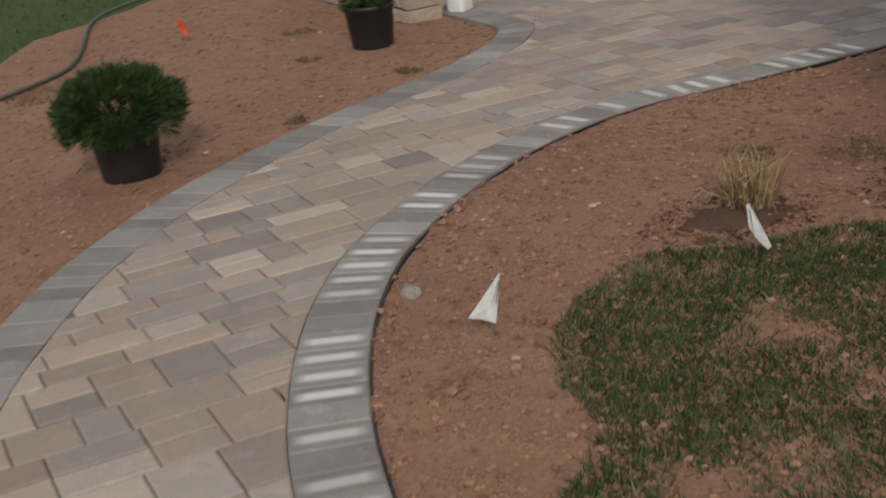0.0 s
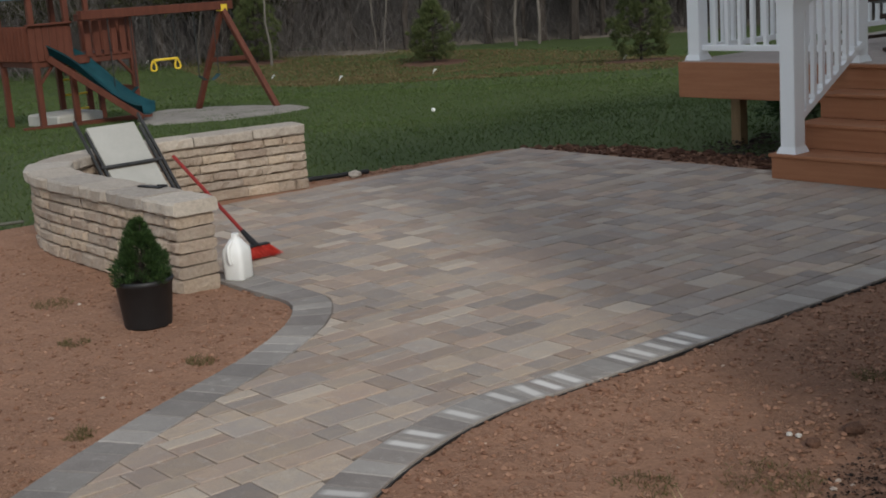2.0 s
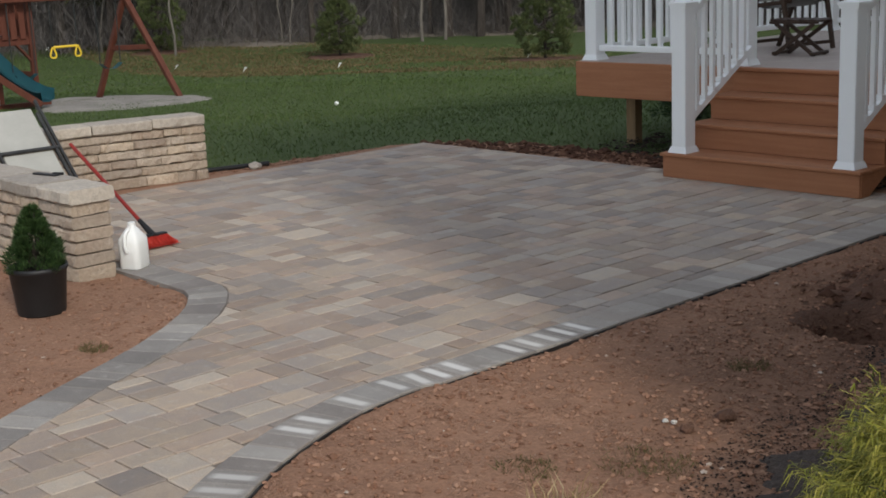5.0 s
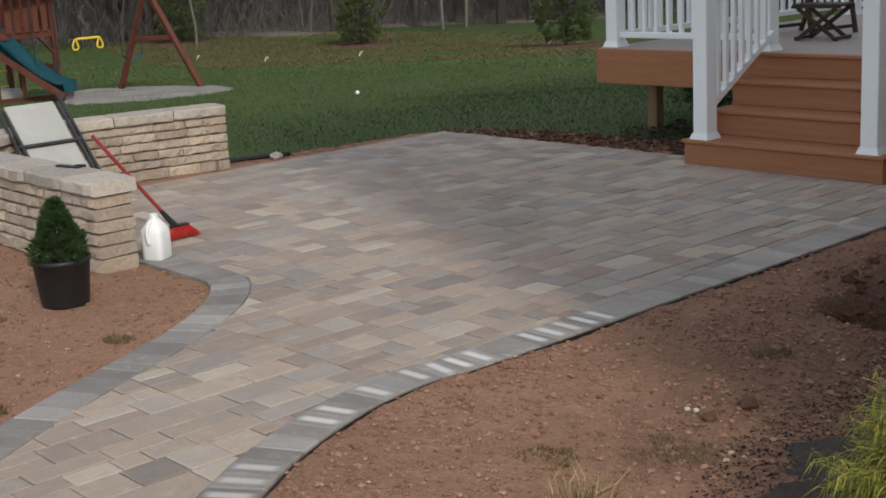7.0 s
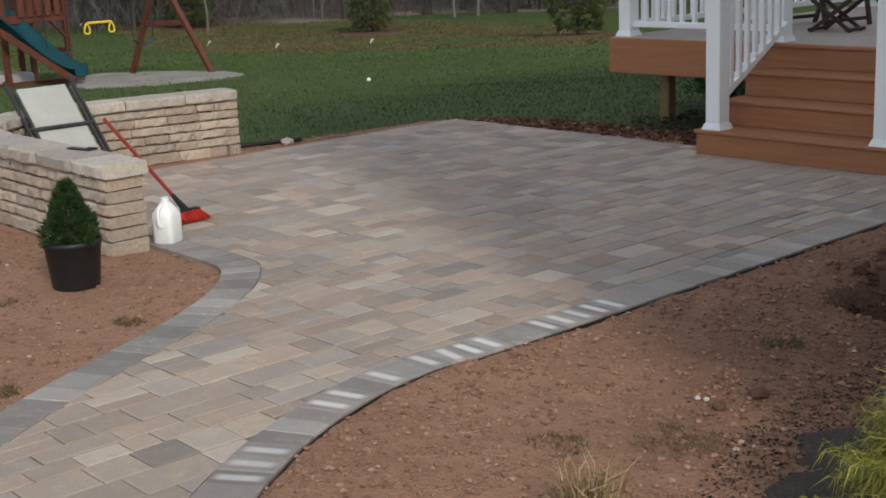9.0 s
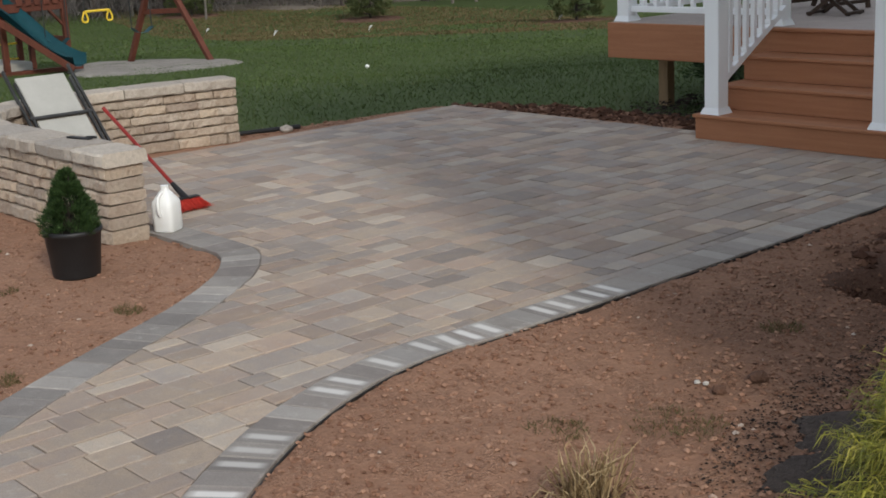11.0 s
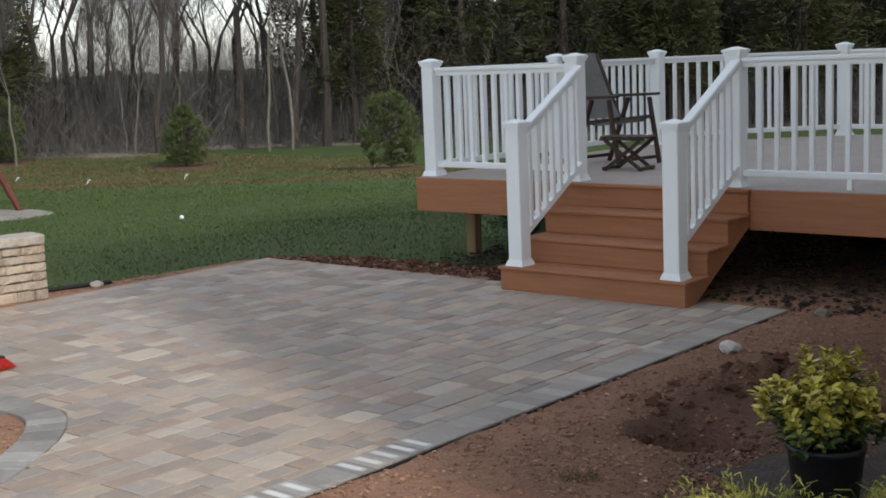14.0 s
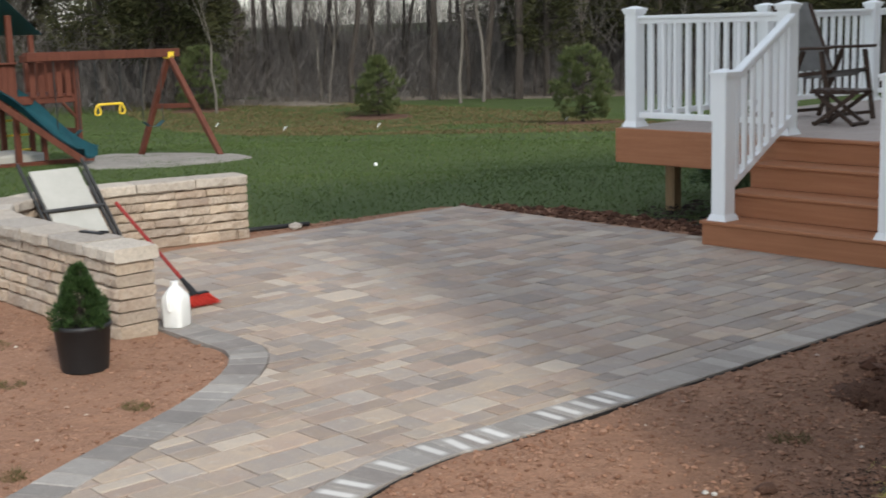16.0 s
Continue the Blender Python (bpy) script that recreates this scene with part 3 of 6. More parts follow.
for i in range(10):
    part("joist", bevelled(-1.2 + i * 0.5, -1.16 + i * 0.5, 1.0, 4.9, DZ - 0.26, DZ - 0.03, 0.003), M_POSTWOOD, deck)
for x, y in ((-1.42, 1.45), (-1.35, 4.4), (1.8, 4.0), (3.4, 2.0)):
    part("support_post", bevelled(x - 0.05, x + 0.05, y - 0.05, y + 0.05, -0.1, DZ - 0.26, 0.004), M_POSTWOOD, deck)

stairs = empty("stairs", "four brown composite steps leading up to the deck", "stairs")
TR = [0.0, 0.30, 0.60]
for i, y in enumerate(TR):
    z1 = RISE * (i + 1)
    part("riser", bevelled(0.005, 1.585, y, y + 0.02, z1 - RISE + (0.002 if i else 0.001), z1 - 0.026, 0.002), M_DECK, stairs)
    for q in (0, 1):
        part("tread", bevelled(-0.012, 1.602, y - 0.018 + q * 0.160, y + 0.138 + q * 0.172, z1 - 0.025, z1, 0.005), M_DECK, stairs)
part("riser", bevelled(0.005, 1.585, 0.90, 0.92, RISE * 3 + 0.002, DZ - 0.027, 0.002), M_DECK, stairs)
part("nosing", bevelled(-0.012, 1.602, 0.88, 0.958, DZ - 0.025, DZ + 0.002, 0.005), M_DECK, stairs)
for x0 in (0.0, 1.572):
    bm = bmesh.new()
    prof = [(0.021, 0.0), (0.12, 0.0), (0.93, 0.45), (0.93, 0.70), (0.899, 0.694), (0.899, 0.514), (0.601, 0.514), (0.601, 0.334), (0.301, 0.334), (0.301, 0.154), (0.021, 0.154)]
    fa = [bm.verts.new((x0, y, z)) for y, z in prof]
    fb = [bm.verts.new((x0 + 0.018, y, z)) for y, z in prof]
    bm.faces.new(fa)
    bm.faces.new(fb[::-1])
    for i in range(len(prof)):
        j = (i + 1) % len(prof)
        bm.faces.new((fa[j], fa[i], fb[i], fb[j]))
    bmesh.ops.recalc_face_normals(bm, faces=bm.faces[:])
    part("stringer", bm, M_DECK, stairs)


def rail_post(x, y, z, h=1.02, parent=None):
    """A square vinyl post with a flared foot and a low pyramid cap."""
    w = 0.062
    p = part("post", bevelled(x - w, x + w, y - w, y + w, z, z + h, 0.006), M_VINYL, parent)
    bm = bmesh.new()
    vs = box(bm, x - 0.082, x + 0.082, y - 0.082, y + 0.082, z, z + 0.045)
    for v in vs:
        if v.co.z > z + 0.02:
            v.co.x += (x - v.co.x) * 0.2
            v.co.y += (y - v.co.y) * 0.2
    part("foot", bm, M_VINYL, p)
    bm = bmesh.new()
    box(bm, x - 0.070, x + 0.070, y - 0.070, y + 0.070, z + h - 0.035, z + h - 0.012)
    box(bm, x - 0.078, x + 0.078, y - 0.078, y + 0.078, z + h - 0.012, z + h + 0.006)
    top = bmesh.ops.create_cone(bm, cap_ends=True, segments=4, radius1=0.108, radius2=0.02, depth=0.022, matrix=pose(x, y, z + h + 0.017, 0, 0, 45))["verts"]
    part("cap", bm, M_VINYL, p)
    return p


def rail_span(parent, a, b, top, low, spacing=0.118):
    """Top and bottom rails with square balusters between two posts; a and b are (x, y, z of the floor)."""
    a, b = Vector(a), Vector(b)
    d = (b - a)
    flat = Vector((d.x, d.y, 0)).normalized()
    a2, b2 = a + flat * 0.06 + Vector((0, 0, 0)), b - flat * 0.06
    slope = d.z / Vector((d.x, d.y)).length
    a2.z, b2.z = a.z + slope * 0.06, b.z - slope * 0.06
    bm = bmesh.new()
    bar(bm, a2 + Vector((0, 0, top)), b2 + Vector((0, 0, top)), 0.075, 0.032)
    bar(bm, a2 + Vector((0, 0, top - 0.035)), b2 + Vector((0, 0, top - 0.035)), 0.045, 0.038)
    bmesh.ops.bevel(bm, geom=bm.edges[:], offset=0.006, segments=2, affect="EDGES")
    part("top_rail", bm, M_VINYL, parent)
    bm = bmesh.new()
    bar(bm, a2 + Vector((0, 0, low)), b2 + Vector((0, 0, low)), 0.048, 0.05)
    bmesh.ops.bevel(bm, geom=bm.edges[:], offset=0.005, segments=1, affect="EDGES")
    part("bottom_rail", bm, M_VINYL, parent)
    L = Vector((b2.x - a2.x, b2.y - a2.y)).length
    n = max(2, round(L / spacing))
    for i in range(1, n):
        t = i / n
        p = a2.lerp(b2, t)
        bm = bevelled(p.x - 0.018, p.x + 0.018, p.y - 0.018, p.y + 0.018, p.z + low + 0.02, p.z + top - 0.05, 0.003)
        part("baluster", bm, M_VINYL, parent)
        if abs(slope) > 0.1:
            part("collar", bevelled(p.x - 0.026, p.x + 0.026, p.y - 0.026, p.y + 0.026, p.z + low + 0.015, p.z + low + 0.05, 0.004), M_VINYL, parent)


railing = empty("deck_railing", "white vinyl railing with square balusters round the deck", "railing")
PL, PC, PD, PR = (-1.56, 1.10), (-0.03, 1.10), (1.40, 1.10), (3.66, 1.10)
PM, PN, PE, PF = (-1.53, 2.97), (-1.47, 4.77), (0.0, 6.29), (2.5, 6.29)
for x, y in (PL, PC, PD, PR, PM, PN, PE, PF):
    rail_post(x, y, DZ, 1.0, railing)
for a, b in ((PL, PC), (PD, PR), (PL, PM), (PM, PN), (PN, PE), (PE, PF)):
    rail_span(railing, (*a, DZ), (*b, DZ), 0.93, 0.10, 0.13)
for x in (2.28,):
    part("support_block", bevelled(x - 0.02, x + 0.02, 1.08, 1.12, DZ, DZ + 0.08, 0.003), M_VINYL, railing)
stair_rail = empty("stair_railing", "white vinyl stair railing with two square newel posts", "railing")
for x, top in ((0.12, PC), (1.46, PD)):
    rail_post(x, 0.095, RISE, 1.07, stair_rail)
    rail_span(stair_rail, (x, 0.095, RISE + 0.02), (top[0] * 0.5 + x * 0.5, 1.10, DZ + 0.0), 0.95, 0.17)

# ---- seat wall ----
WALLC = smooth_line([(-0.60, -4.27), (-1.5, -4.275), (-2.4, -4.265), (-2.86, -4.155), (-3.14, -3.92), (-3.31, -3.58), (-3.35, -3.2), (-3.28, -2.7), (-3.13, -1.94)], 0.02)
ARC = [0.0]
for p, q in zip(WALLC, WALLC[1:]):
    ARC.append(ARC[-1] + (q - p).length)


def along(s):
    s = max(0.0, min(ARC[-1] - 1e-6, s))
    i = next(k for k in range(len(ARC) - 1) if ARC[k + 1] > s)
    t = (s - ARC[i]) / (ARC[i + 1] - ARC[i])
    p = WALLC[i].lerp(WALLC[i + 1], t)
    d = (WALLC[min(i + 3, len(WALLC) - 1)] - WALLC[max(i - 3, 0)]).normalized()
    return p, d


def split_block(s0, s1, half, z0, z1, rough, nseg=4, chamfer=0.011):
    """A split-faced stone following the wall's line: rough faces, worn arrises."""
    bm = bmesh.new()
    rows = []
    for i in range(nseg + 1):
        s = s0 + (s1 - s0) * i / nseg
        p, d = along(s)
        nrm = Vector((-d.y, d.x))
        sec = [(-half, z0 + chamfer), (-half, z1 - chamfer), (-half + chamfer, z1), (half - chamfer, z1), (half, z1 - chamfer), (half, z0 + chamfer), (half - chamfer, z0), (-half + chamfer, z0)]
        edge = 0.6 if i in (0, nseg) else 1
        ring = []
        for o, z in sec:
            j = random.uniform(-rough, rough) + (0 if edge == 1 else -chamfer) * (1 if o > 0 else -1)
            q = p + nrm * (o + j)
            ring.append(bm.verts.new((q.x, q.y, z + random.uniform(-rough, rough) * 0.35)))
        rows.append(ring)
    for r0, r1 in zip(rows, rows[1:]):
        for k in range(8):
            bm.faces.new((r0[k], r0[(k + 1) % 8], r1[(k + 1) % 8], r1[k]))
    bm.faces.new(rows[0][::-1])
    bm.faces.new(rows[-1])
    bmesh.ops.recalc_face_normals(bm, faces=bm.faces[:])
    return bm


seat_wall = empty("seat_wall", "curved tan split-stone seat wall with pale capstones", "wall")
random.seed(11)
COURSE = 0.0705
for c in range(6):
    s = 0.0
    first = True
    while s < ARC[-1] - 0.02:
        ln = random.choice((0.15, 0.20, 0.26, 0.32)) * (0.6 if first and c % 2 else 1)
        e = min(s + ln, ARC[-1])
        if ARC[-1] - e < 0.1:
            e = ARC[-1]
        part("brick", split_block(s + 0.0015, e - 0.0015, 0.125 + random.uniform(-0.005, 0.005), c * COURSE + 0.004 - (0.02 if c == 0 else 0), (c + 1) * COURSE - 0.005, 0.0075, 6, 0.011), M_STONE, seat_wall)
        s = e
        first = False
core = bmesh.new()
for i in range(0, len(WALLC) - 8, 8):
    p, q = WALLC[i + 2], WALLC[min(i + 8, len(WALLC) - 3)]
    bar(core, (p.x, p.y, 0.20), (q.x, q.y, 0.20), 0.19, 0.42)
part("core", core, M_WALLBODY, seat_wall)
s = -0.03
while s < ARC[-1]:
    e = min(s + random.uniform(0.34, 0.5), ARC[-1] + 0.03)
    if ARC[-1] - e < 0.15:
        e = ARC[-1] + 0.02
    a, b = max(s, 0), min(e, ARC[-1])
    cap = split_block(a + 0.004, b - 0.004, 0.152 + random.uniform(-0.006, 0.006), 6 * COURSE + 0.003, 0.503 + random.uniform(-0.003, 0.003), 0.006, 8, 0.012)
    if s < 0:
        for v in cap.verts:
            if v.co.x > -0.62:
                v.co.x += 0.028
    part("capstone", cap, M_CAP, seat_wall)
    s = e


# ---- paving ----
def offset_line(line, w):
    out = []
    for i, p in enumerate(line):
        d = (line[min(i + 2, len(line) - 1)] - line[max(i - 2, 0)]).normalized()
        out.append(p + Vector((-d.y, d.x)) * w)
    return out


BW = 0.207                                         # border width
RI = offset_line(RC, -BW + 0.003)                          # inner edge along the right side
LI = offset_line(LC, BW - 0.003)                           # inner edge along the left side
INNER = [(p.x, p.y) for p in RI if p.y < 0.06] + [(p.x, p.y) for p in LI[::-1]] + [(-0.72, -3.99), (-2.92, -3.99), (-2.92, 0.28), (1.97, 0.28)]


def clip_to_rect(poly, x0, x1, y0, y1):
    """The part of an outline that lies in a rectangle."""
    for axis, val, sign in ((0, x0, 1), (0, x1, -1), (1, y0, 1), (1, y1, -1)):
        out = []
        for a, b in zip(poly, poly[1:] + poly[:1]):
            ia, ib = (a[axis] - val) * sign >= 0, (b[axis] - val) * sign >= 0
            if ia:
                out.append(a)
            if ia != ib:
                t = (val - a[axis]) / (b[axis] - a[axis])
                out.append((a[0] + (b[0] - a[0]) * t, a[1] + (b[1] - a[1]) * t))
        poly = out
        if not poly:
            return []
    clean = []
    for p in poly:
        if not clean or math.hypot(p[0] - clean[-1][0], p[1] - clean[-1][1]) > 0.006:
            clean.append(p)
    if len(clean) > 1 and math.hypot(clean[0][0] - clean[-1][0], clean[0][1] - clean[-1][1]) < 0.006:
        clean.pop()
    return clean


def area(p):
    return sum(a[0] * b[1] - b[0] * a[1] for a, b in zip(p, p[1:] + p[:1])) / 2


def inset(poly, d):
    """Moves each edge inwards by d (anticlockwise outline)."""
    out = []
    n = len(poly)
    for i in range(n):
        a, b, c = (Vector(poly[i - 1]), Vector(poly[i]), Vector(poly[(i + 1) % n]))
        e, f = (b - a).normalized(), (c - b).normalized()
        m = Vector((-e.y, e.x)) + Vector((-f.y, f.x))
        k = m.length_squared
        m = m * (2 / k) if k > 0.3 else m * 0
        out.append(tuple(b + m * min(d, 0.5) if m.length < 3 else b))
    return out


def slab(poly, centre, top=0.0, gap=0.0026, worn=0.006, drop=0.0030, deep=0.035):
    """A paver: a flat top, worn arrises and short sides, as vertices and faces round its centre."""
    if area(poly) < 0:
        poly = poly[::-1]
    o = inset(poly, gap)
    i = inset(poly, gap + worn)
    n = len(poly)
    v = [(p[0] - centre[0], p[1] - centre[1], top) for p in i]
    v += [(p[0] - centre[0], p[1] - centre[1], top - drop) for p in o]
    v += [(p[0] - centre[0], p[1] - centre[1], top - deep) for p in o]
    f = [tuple(range(n))]
    for k in range(n):
        j = (k + 1) % n
        f.append((n + k, n + j, j, k))
        f.append((2 * n + k, 2 * n + j, n + j, n + k))
    return v, f


def base_sheet(name, poly, z, mat, label):
    bm = bmesh.new()
    bm.faces.new([bm.verts.new((x, y, z)) for x, y in poly])
    bmesh.ops.triangulate(bm, faces=bm.faces[:])
    bmesh.ops.recalc_face_normals(bm, faces=bm.faces[:])
    for f in bm.faces:
        if f.normal.z < 0:
            f.normal_flip()
    return tagged(part(name, bm, mat), label, "paving", kind="structure")


FULL = [(p.x, p.y) for p in RC] + [(p.x, p.y) for p in LC[::-1]] + [(-0.72, -4.1), (-2.9, -4.1), (-2.9, 0.28)]
patio = base_sheet("patio", clip_to_rect(FULL, -3.5, 2.4, -4.05, 1), -0.0075, M_JOINT, "patio of blended tan and grey concrete pavers")

walkway = base_sheet("walkway", clip_to_rect(FULL, -3.5, 9, -9, -4.05), -0.0075, M_JOINT, "curving walkway of blended tan and grey concrete pavers")
random.seed(23)
cells = []
x = -2.95
while x < 8.4:
    w = random.choice((0.118, 0.176, 0.176, 0.118, 0.235))
    y = 0.28 + random.uniform(0, 0.2)
    while y > -8.7:
        ln = random.choice((0.118, 0.176, 0.176, 0.235, 0.294))
        if w > 0.15 and random.random() < 0.16:
            ln = random.choice((0.176, 0.235))
            cells.append((x, x + w / 2, y - ln, y))
            cells.append((x + w / 2, x + w, y - ln, y))
        elif w > 0.2 and random.random() < 0.35:
            cells.append((x, x + w / 2, y - 0.176, y))
            cells.append((x + w / 2, x + w, y - 0.176, y))
            ln = 0.176
        else:
            cells.append((x, x + w, y - ln, y))
        y -= ln
    x += w
shared = {}
rest_v, rest_f = [], []
count = 0
inner_ccw = INNER if area(INNER) > 0 else INNER[::-1]
for x0, x1, y0, y1 in cells:
    if x0 > 8.3 or y1 < -8.6:
        continue
    poly = clip_to_rect(inner_ccw, x0, x1, y0, y1)
    if len(poly) < 3 or abs(area(poly)) < 0.0012:
        continue
    c = ((x0 + x1) / 2, (y0 + y1) / 2)
    lift = random.uniform(-0.0022, 0.0022)
    on_walk = c[1] < -4.05
    if (on_walk and c[0] < 3.6) or (not on_walk and c[1] < -1.9 and c[0] > -1.4 and count < 300):
        whole = abs(abs(area(poly)) - (x1 - x0) * (y1 - y0)) < 1e-6
        key = (round(x1 - x0, 3), round(y1 - y0, 3)) if whole else None
        me = shared.get(key) if key else None
        if me is None:
            v, f = slab(poly, c)
            me = bpy.data.meshes.new("paver")
            me.from_pydata(v, [], f)
            me.materials.append(M_PAVER)
            if key:
                shared[key] = me
        ob = new("paver", me)
        ob.parent = walkway if on_walk else patio
        ob.location = (c[0], c[1], lift)
        ob.rotation_euler = (random.gauss(0, 0.006), random.gauss(0, 0.006), 0)
        count += not on_walk
    else:
        v, f = slab(poly, (0, 0), lift)
        k = len(rest_v)
        rest_v += v
        rest_f += [tuple(q + k for q in face) for face in f]
raw("paver_field", rest_v, rest_f, M_PAVER_J, patio, kind="stuff")


def border(line, w, side, mat_of, step):
    """Soldier-course stones laid across an edge."""
    acc = [0.0]
    for p, q in zip(line, line[1:]):
        acc.append(acc[-1] + (q - p).length)

    def at(s):
        i = min(max(0, int(np.searchsorted(acc, s)) - 1), len(line) - 2)
        t = (s - acc[i]) / (acc[i + 1] - acc[i])
        d = (line[min(i + 3, len(line) - 1)] - line[max(i - 2, 0)]).normalized()
        return line[i].lerp(line[i + 1], t), Vector((-d.y, d.x)) * side
    s, k = 0.0, 0
    while s < acc[-1] - 0.25:
        ln = step[k % len(step)] if isinstance(step, tuple) else step
        a, na = at(s)
        b, nb = at(s + ln)
        m, nm = at(s + ln / 2)
        c = m + nm * w / 2
        if c.x < 8.4:
            rot = math.atan2(nm.y, nm.x) - math.pi / 2
            R = Matrix.Rotation(-rot, 2)
            poly = [tuple(R @ (p - c)) for p in (a, b, b + nb * w, a + na * w)]
            v, f = slab(poly, (0, 0), 0, 0.0012, 0.005, 0.0035, 0.06)
            me = bpy.data.meshes.new("border_stone")
            me.from_pydata(v, [], f)
            me.materials.append(mat_of(c))
            ob = new("border_stone", me)
            ob.parent = walkway if c.y < -4.05 else patio
            ob.location, ob.rotation_euler = (c.x, c.y, 0.001 + random.uniform(-0.001, 0.001)), (0, 0, rot)
        s += ln
        k += 1


BAR_RUNS = itertools.cycle([1] * 5 + [0, 0] + [1] * 4 + [0, 1, 0, 1, 1] + [0] * 3 + [1] * 3 + [0, 1, 1, 0, 0])


def right_stone(c):
    """Runs of stones with a whitish bar, broken by plain ones; plain and paler along the patio."""
    if c.y > -3.3:
        return M_BORDER_PATIO
    return M_STREAK if next(BAR_RUNS) else M_BORDER


border(RC, BW - 0.002, -1, right_stone, 0.1085)
border(LC, BW - 0.002, 1, lambda c: M_BORDER, (0.176, 0.118, 0.118, 0.176, 0.176, 0.118, 0.088, 0.118, 0.176))
edging = bmesh.new()
for p, q in zip(RC, RC[1:]):
    if p.x < 7 and p.y < 0:
        d = (q - p).normalized()
        o = Vector((-d.y, d.x)) * 0.006
        bar(edging, (p.x + o.x, p.y + o.y, -0.034), (q.x + o.x, q.y + o.y, -0.034), 0.006, 0.05)
tagged(part("paver_edging", edging, M_POT), "thin black plastic edging along the border stones", "edging", kind="structure")

# ---- clods, mulch and grass ----
def scatter(n, poly, seed):
    g = np.random.default_rng(seed)
    px, py = [p[0] for p in poly], [p[1] for p in poly]
    x, y = g.uniform(min(px), max(px), n), g.uniform(min(py), max(py), n)
    k = inside(poly, x, y)
    return x[k], y[k]


def heights(x, y, fz):
    if fz is lawn_z:
        s = np.maximum(0, (x + 3.2) * -0.75 + (y + 0.5) * 0.66)
        return -0.045 - 0.05 * np.minimum(s, 28.0) * np.minimum(1.0, s / 6)
    return np.array([fz(a, b) for a, b in zip(x, y)])


def clods(name, n, poly, fz, s0, s1, mat, label, category, seed):
    x, y = scatter(n, poly, seed)
    g = np.random.default_rng(seed + 1)
    s = s0 + (s1 - s0) * g.random(len(x)) ** 4.2
    v, f = lumps(np.stack([x, y, heights(x, y, fz) + s * 0.15], 1), s)
    return tagged(raw(name, v, f, mat), label, category, kind="stuff")


NEAR_L = [(p.x, p.y) for p in LC[::4] if p.x < 4.5] + [(4.3, -9.0), (0, -9.0), (-1.2, -7.2), (-2.7, -6.2), (-3.6, -5.2), (-3.7, -4.5), (-0.6, -4.44)]
EDGE_R = [(p.x + 0.012, p.y) for p in RC[::4] if p.x < 5.0] + [(5.0, -6.0), (4.5, -5.0), (4.3, -3.0), (3.6, 0.6), (2.3, 0.6)]
clods("soil_clods", 34000, NEAR_L, soil_z, 0.002, 0.014, M_CLOD, "loose reddish clods and pebbles on raked soil", "soil", 31)
clods("soil_clods", 42000, EDGE_R, soil_right_z, 0.002, 0.014, M_CLOD, "loose reddish clods and pebbles beside the border", "soil", 33)
NEAR_EDGE = [(p.x + 0.015, p.y - 0.002) for p in RC[::3] if p.x < 4.6] + [(p.x + 0.22, p.y + 0.20) for p in RC[::-3] if p.x < 4.6 and p.y < -3.9] + [(2.42, -3.8), (2.38, -0.2)]
clods("edge_clods", 7000, NEAR_EDGE, soil_right_z, 0.003, 0.020, M_CLOD, "coarse soil crumbs along the border stones", "soil", 47)
BACK_STRIP = [(-3.0, 0.30), (-0.05, 0.33), (-0.25, 0.72), (-1.2, 0.84), (-2.0, 0.76), (-2.6, 0.6)]
clods("turned_soil", 1500, BACK_STRIP, soil_z, 0.008, 0.045, M_DARKCLOD, "dark turned clods of soil behind the patio edge", "soil", 35)
MOUND = [(2.55, -2.35), (2.7, -1.65), (3.2, -1.4), (3.65, -1.7), (3.6, -2.2), (3.1, -2.35)]
clods("dug_mound", 800, MOUND, soil_right_z, 0.008, 0.040, M_DARKCLOD, "dark damp clods heaped beside a dug hole", "soil", 37)
HOLE = [(2.8, -2.7), (3.3, -2.7), (3.35, -2.35), (2.75, -2.35)]
CRUMB_BED = [(2.5, -3.3), (2.45, -1.3), (3.7, -1.2), (3.7, -2.6), (3.6, -4.3), (3.2, -4.5), (2.95, -3.6)]
clods("damp_crumbs", 9000, CRUMB_BED, soil_right_z, 0.002, 0.008, M_BROWNCLOD, "dark brown crumbs mixed into the bare soil", "soil", 51)
clods("hole_soil", 900, HOLE, soil_right_z, 0.006, 0.022, M_DARKCLOD, "dark damp soil in a freshly dug hole", "soil", 38)
RING = [(3.44, -5.48), (3.3, -5.2), (3.34, -4.95), (3.6, -4.82), (3.78, -5.0), (3.7, -5.4)]
clods("damp_ring", 1600, RING, soil_z, 0.003, 0.009, M_DARKCLOD, "dark damp soil round the straw clump", "soil", 39)
sheet("damp_soil", RING, 0.03, lambda x, y: soil_z(x, y) + 0.012, M_DARKSOIL, "dark damp soil dug round the straw clump", "soil", 0.10, 0.022, 0.10)
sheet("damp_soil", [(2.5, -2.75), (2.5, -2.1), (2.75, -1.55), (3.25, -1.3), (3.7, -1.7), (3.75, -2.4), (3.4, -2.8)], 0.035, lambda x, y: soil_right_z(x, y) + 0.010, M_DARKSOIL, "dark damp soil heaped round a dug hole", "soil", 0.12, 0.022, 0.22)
STRIP_L = [(-3.12, 0.25), (-3.02, -0.9), (-3.08, -1.95), (-3.32, -1.85), (-3.2, -0.8), (-3.05, 0.4)]
clods("edge_soil", 500, STRIP_L, soil_z, 0.006, 0.025, M_CLOD, "loose soil along the lawn edge of the patio", "soil", 41)
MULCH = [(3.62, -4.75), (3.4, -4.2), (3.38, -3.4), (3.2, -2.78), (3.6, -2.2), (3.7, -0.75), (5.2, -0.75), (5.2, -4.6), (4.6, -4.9)]
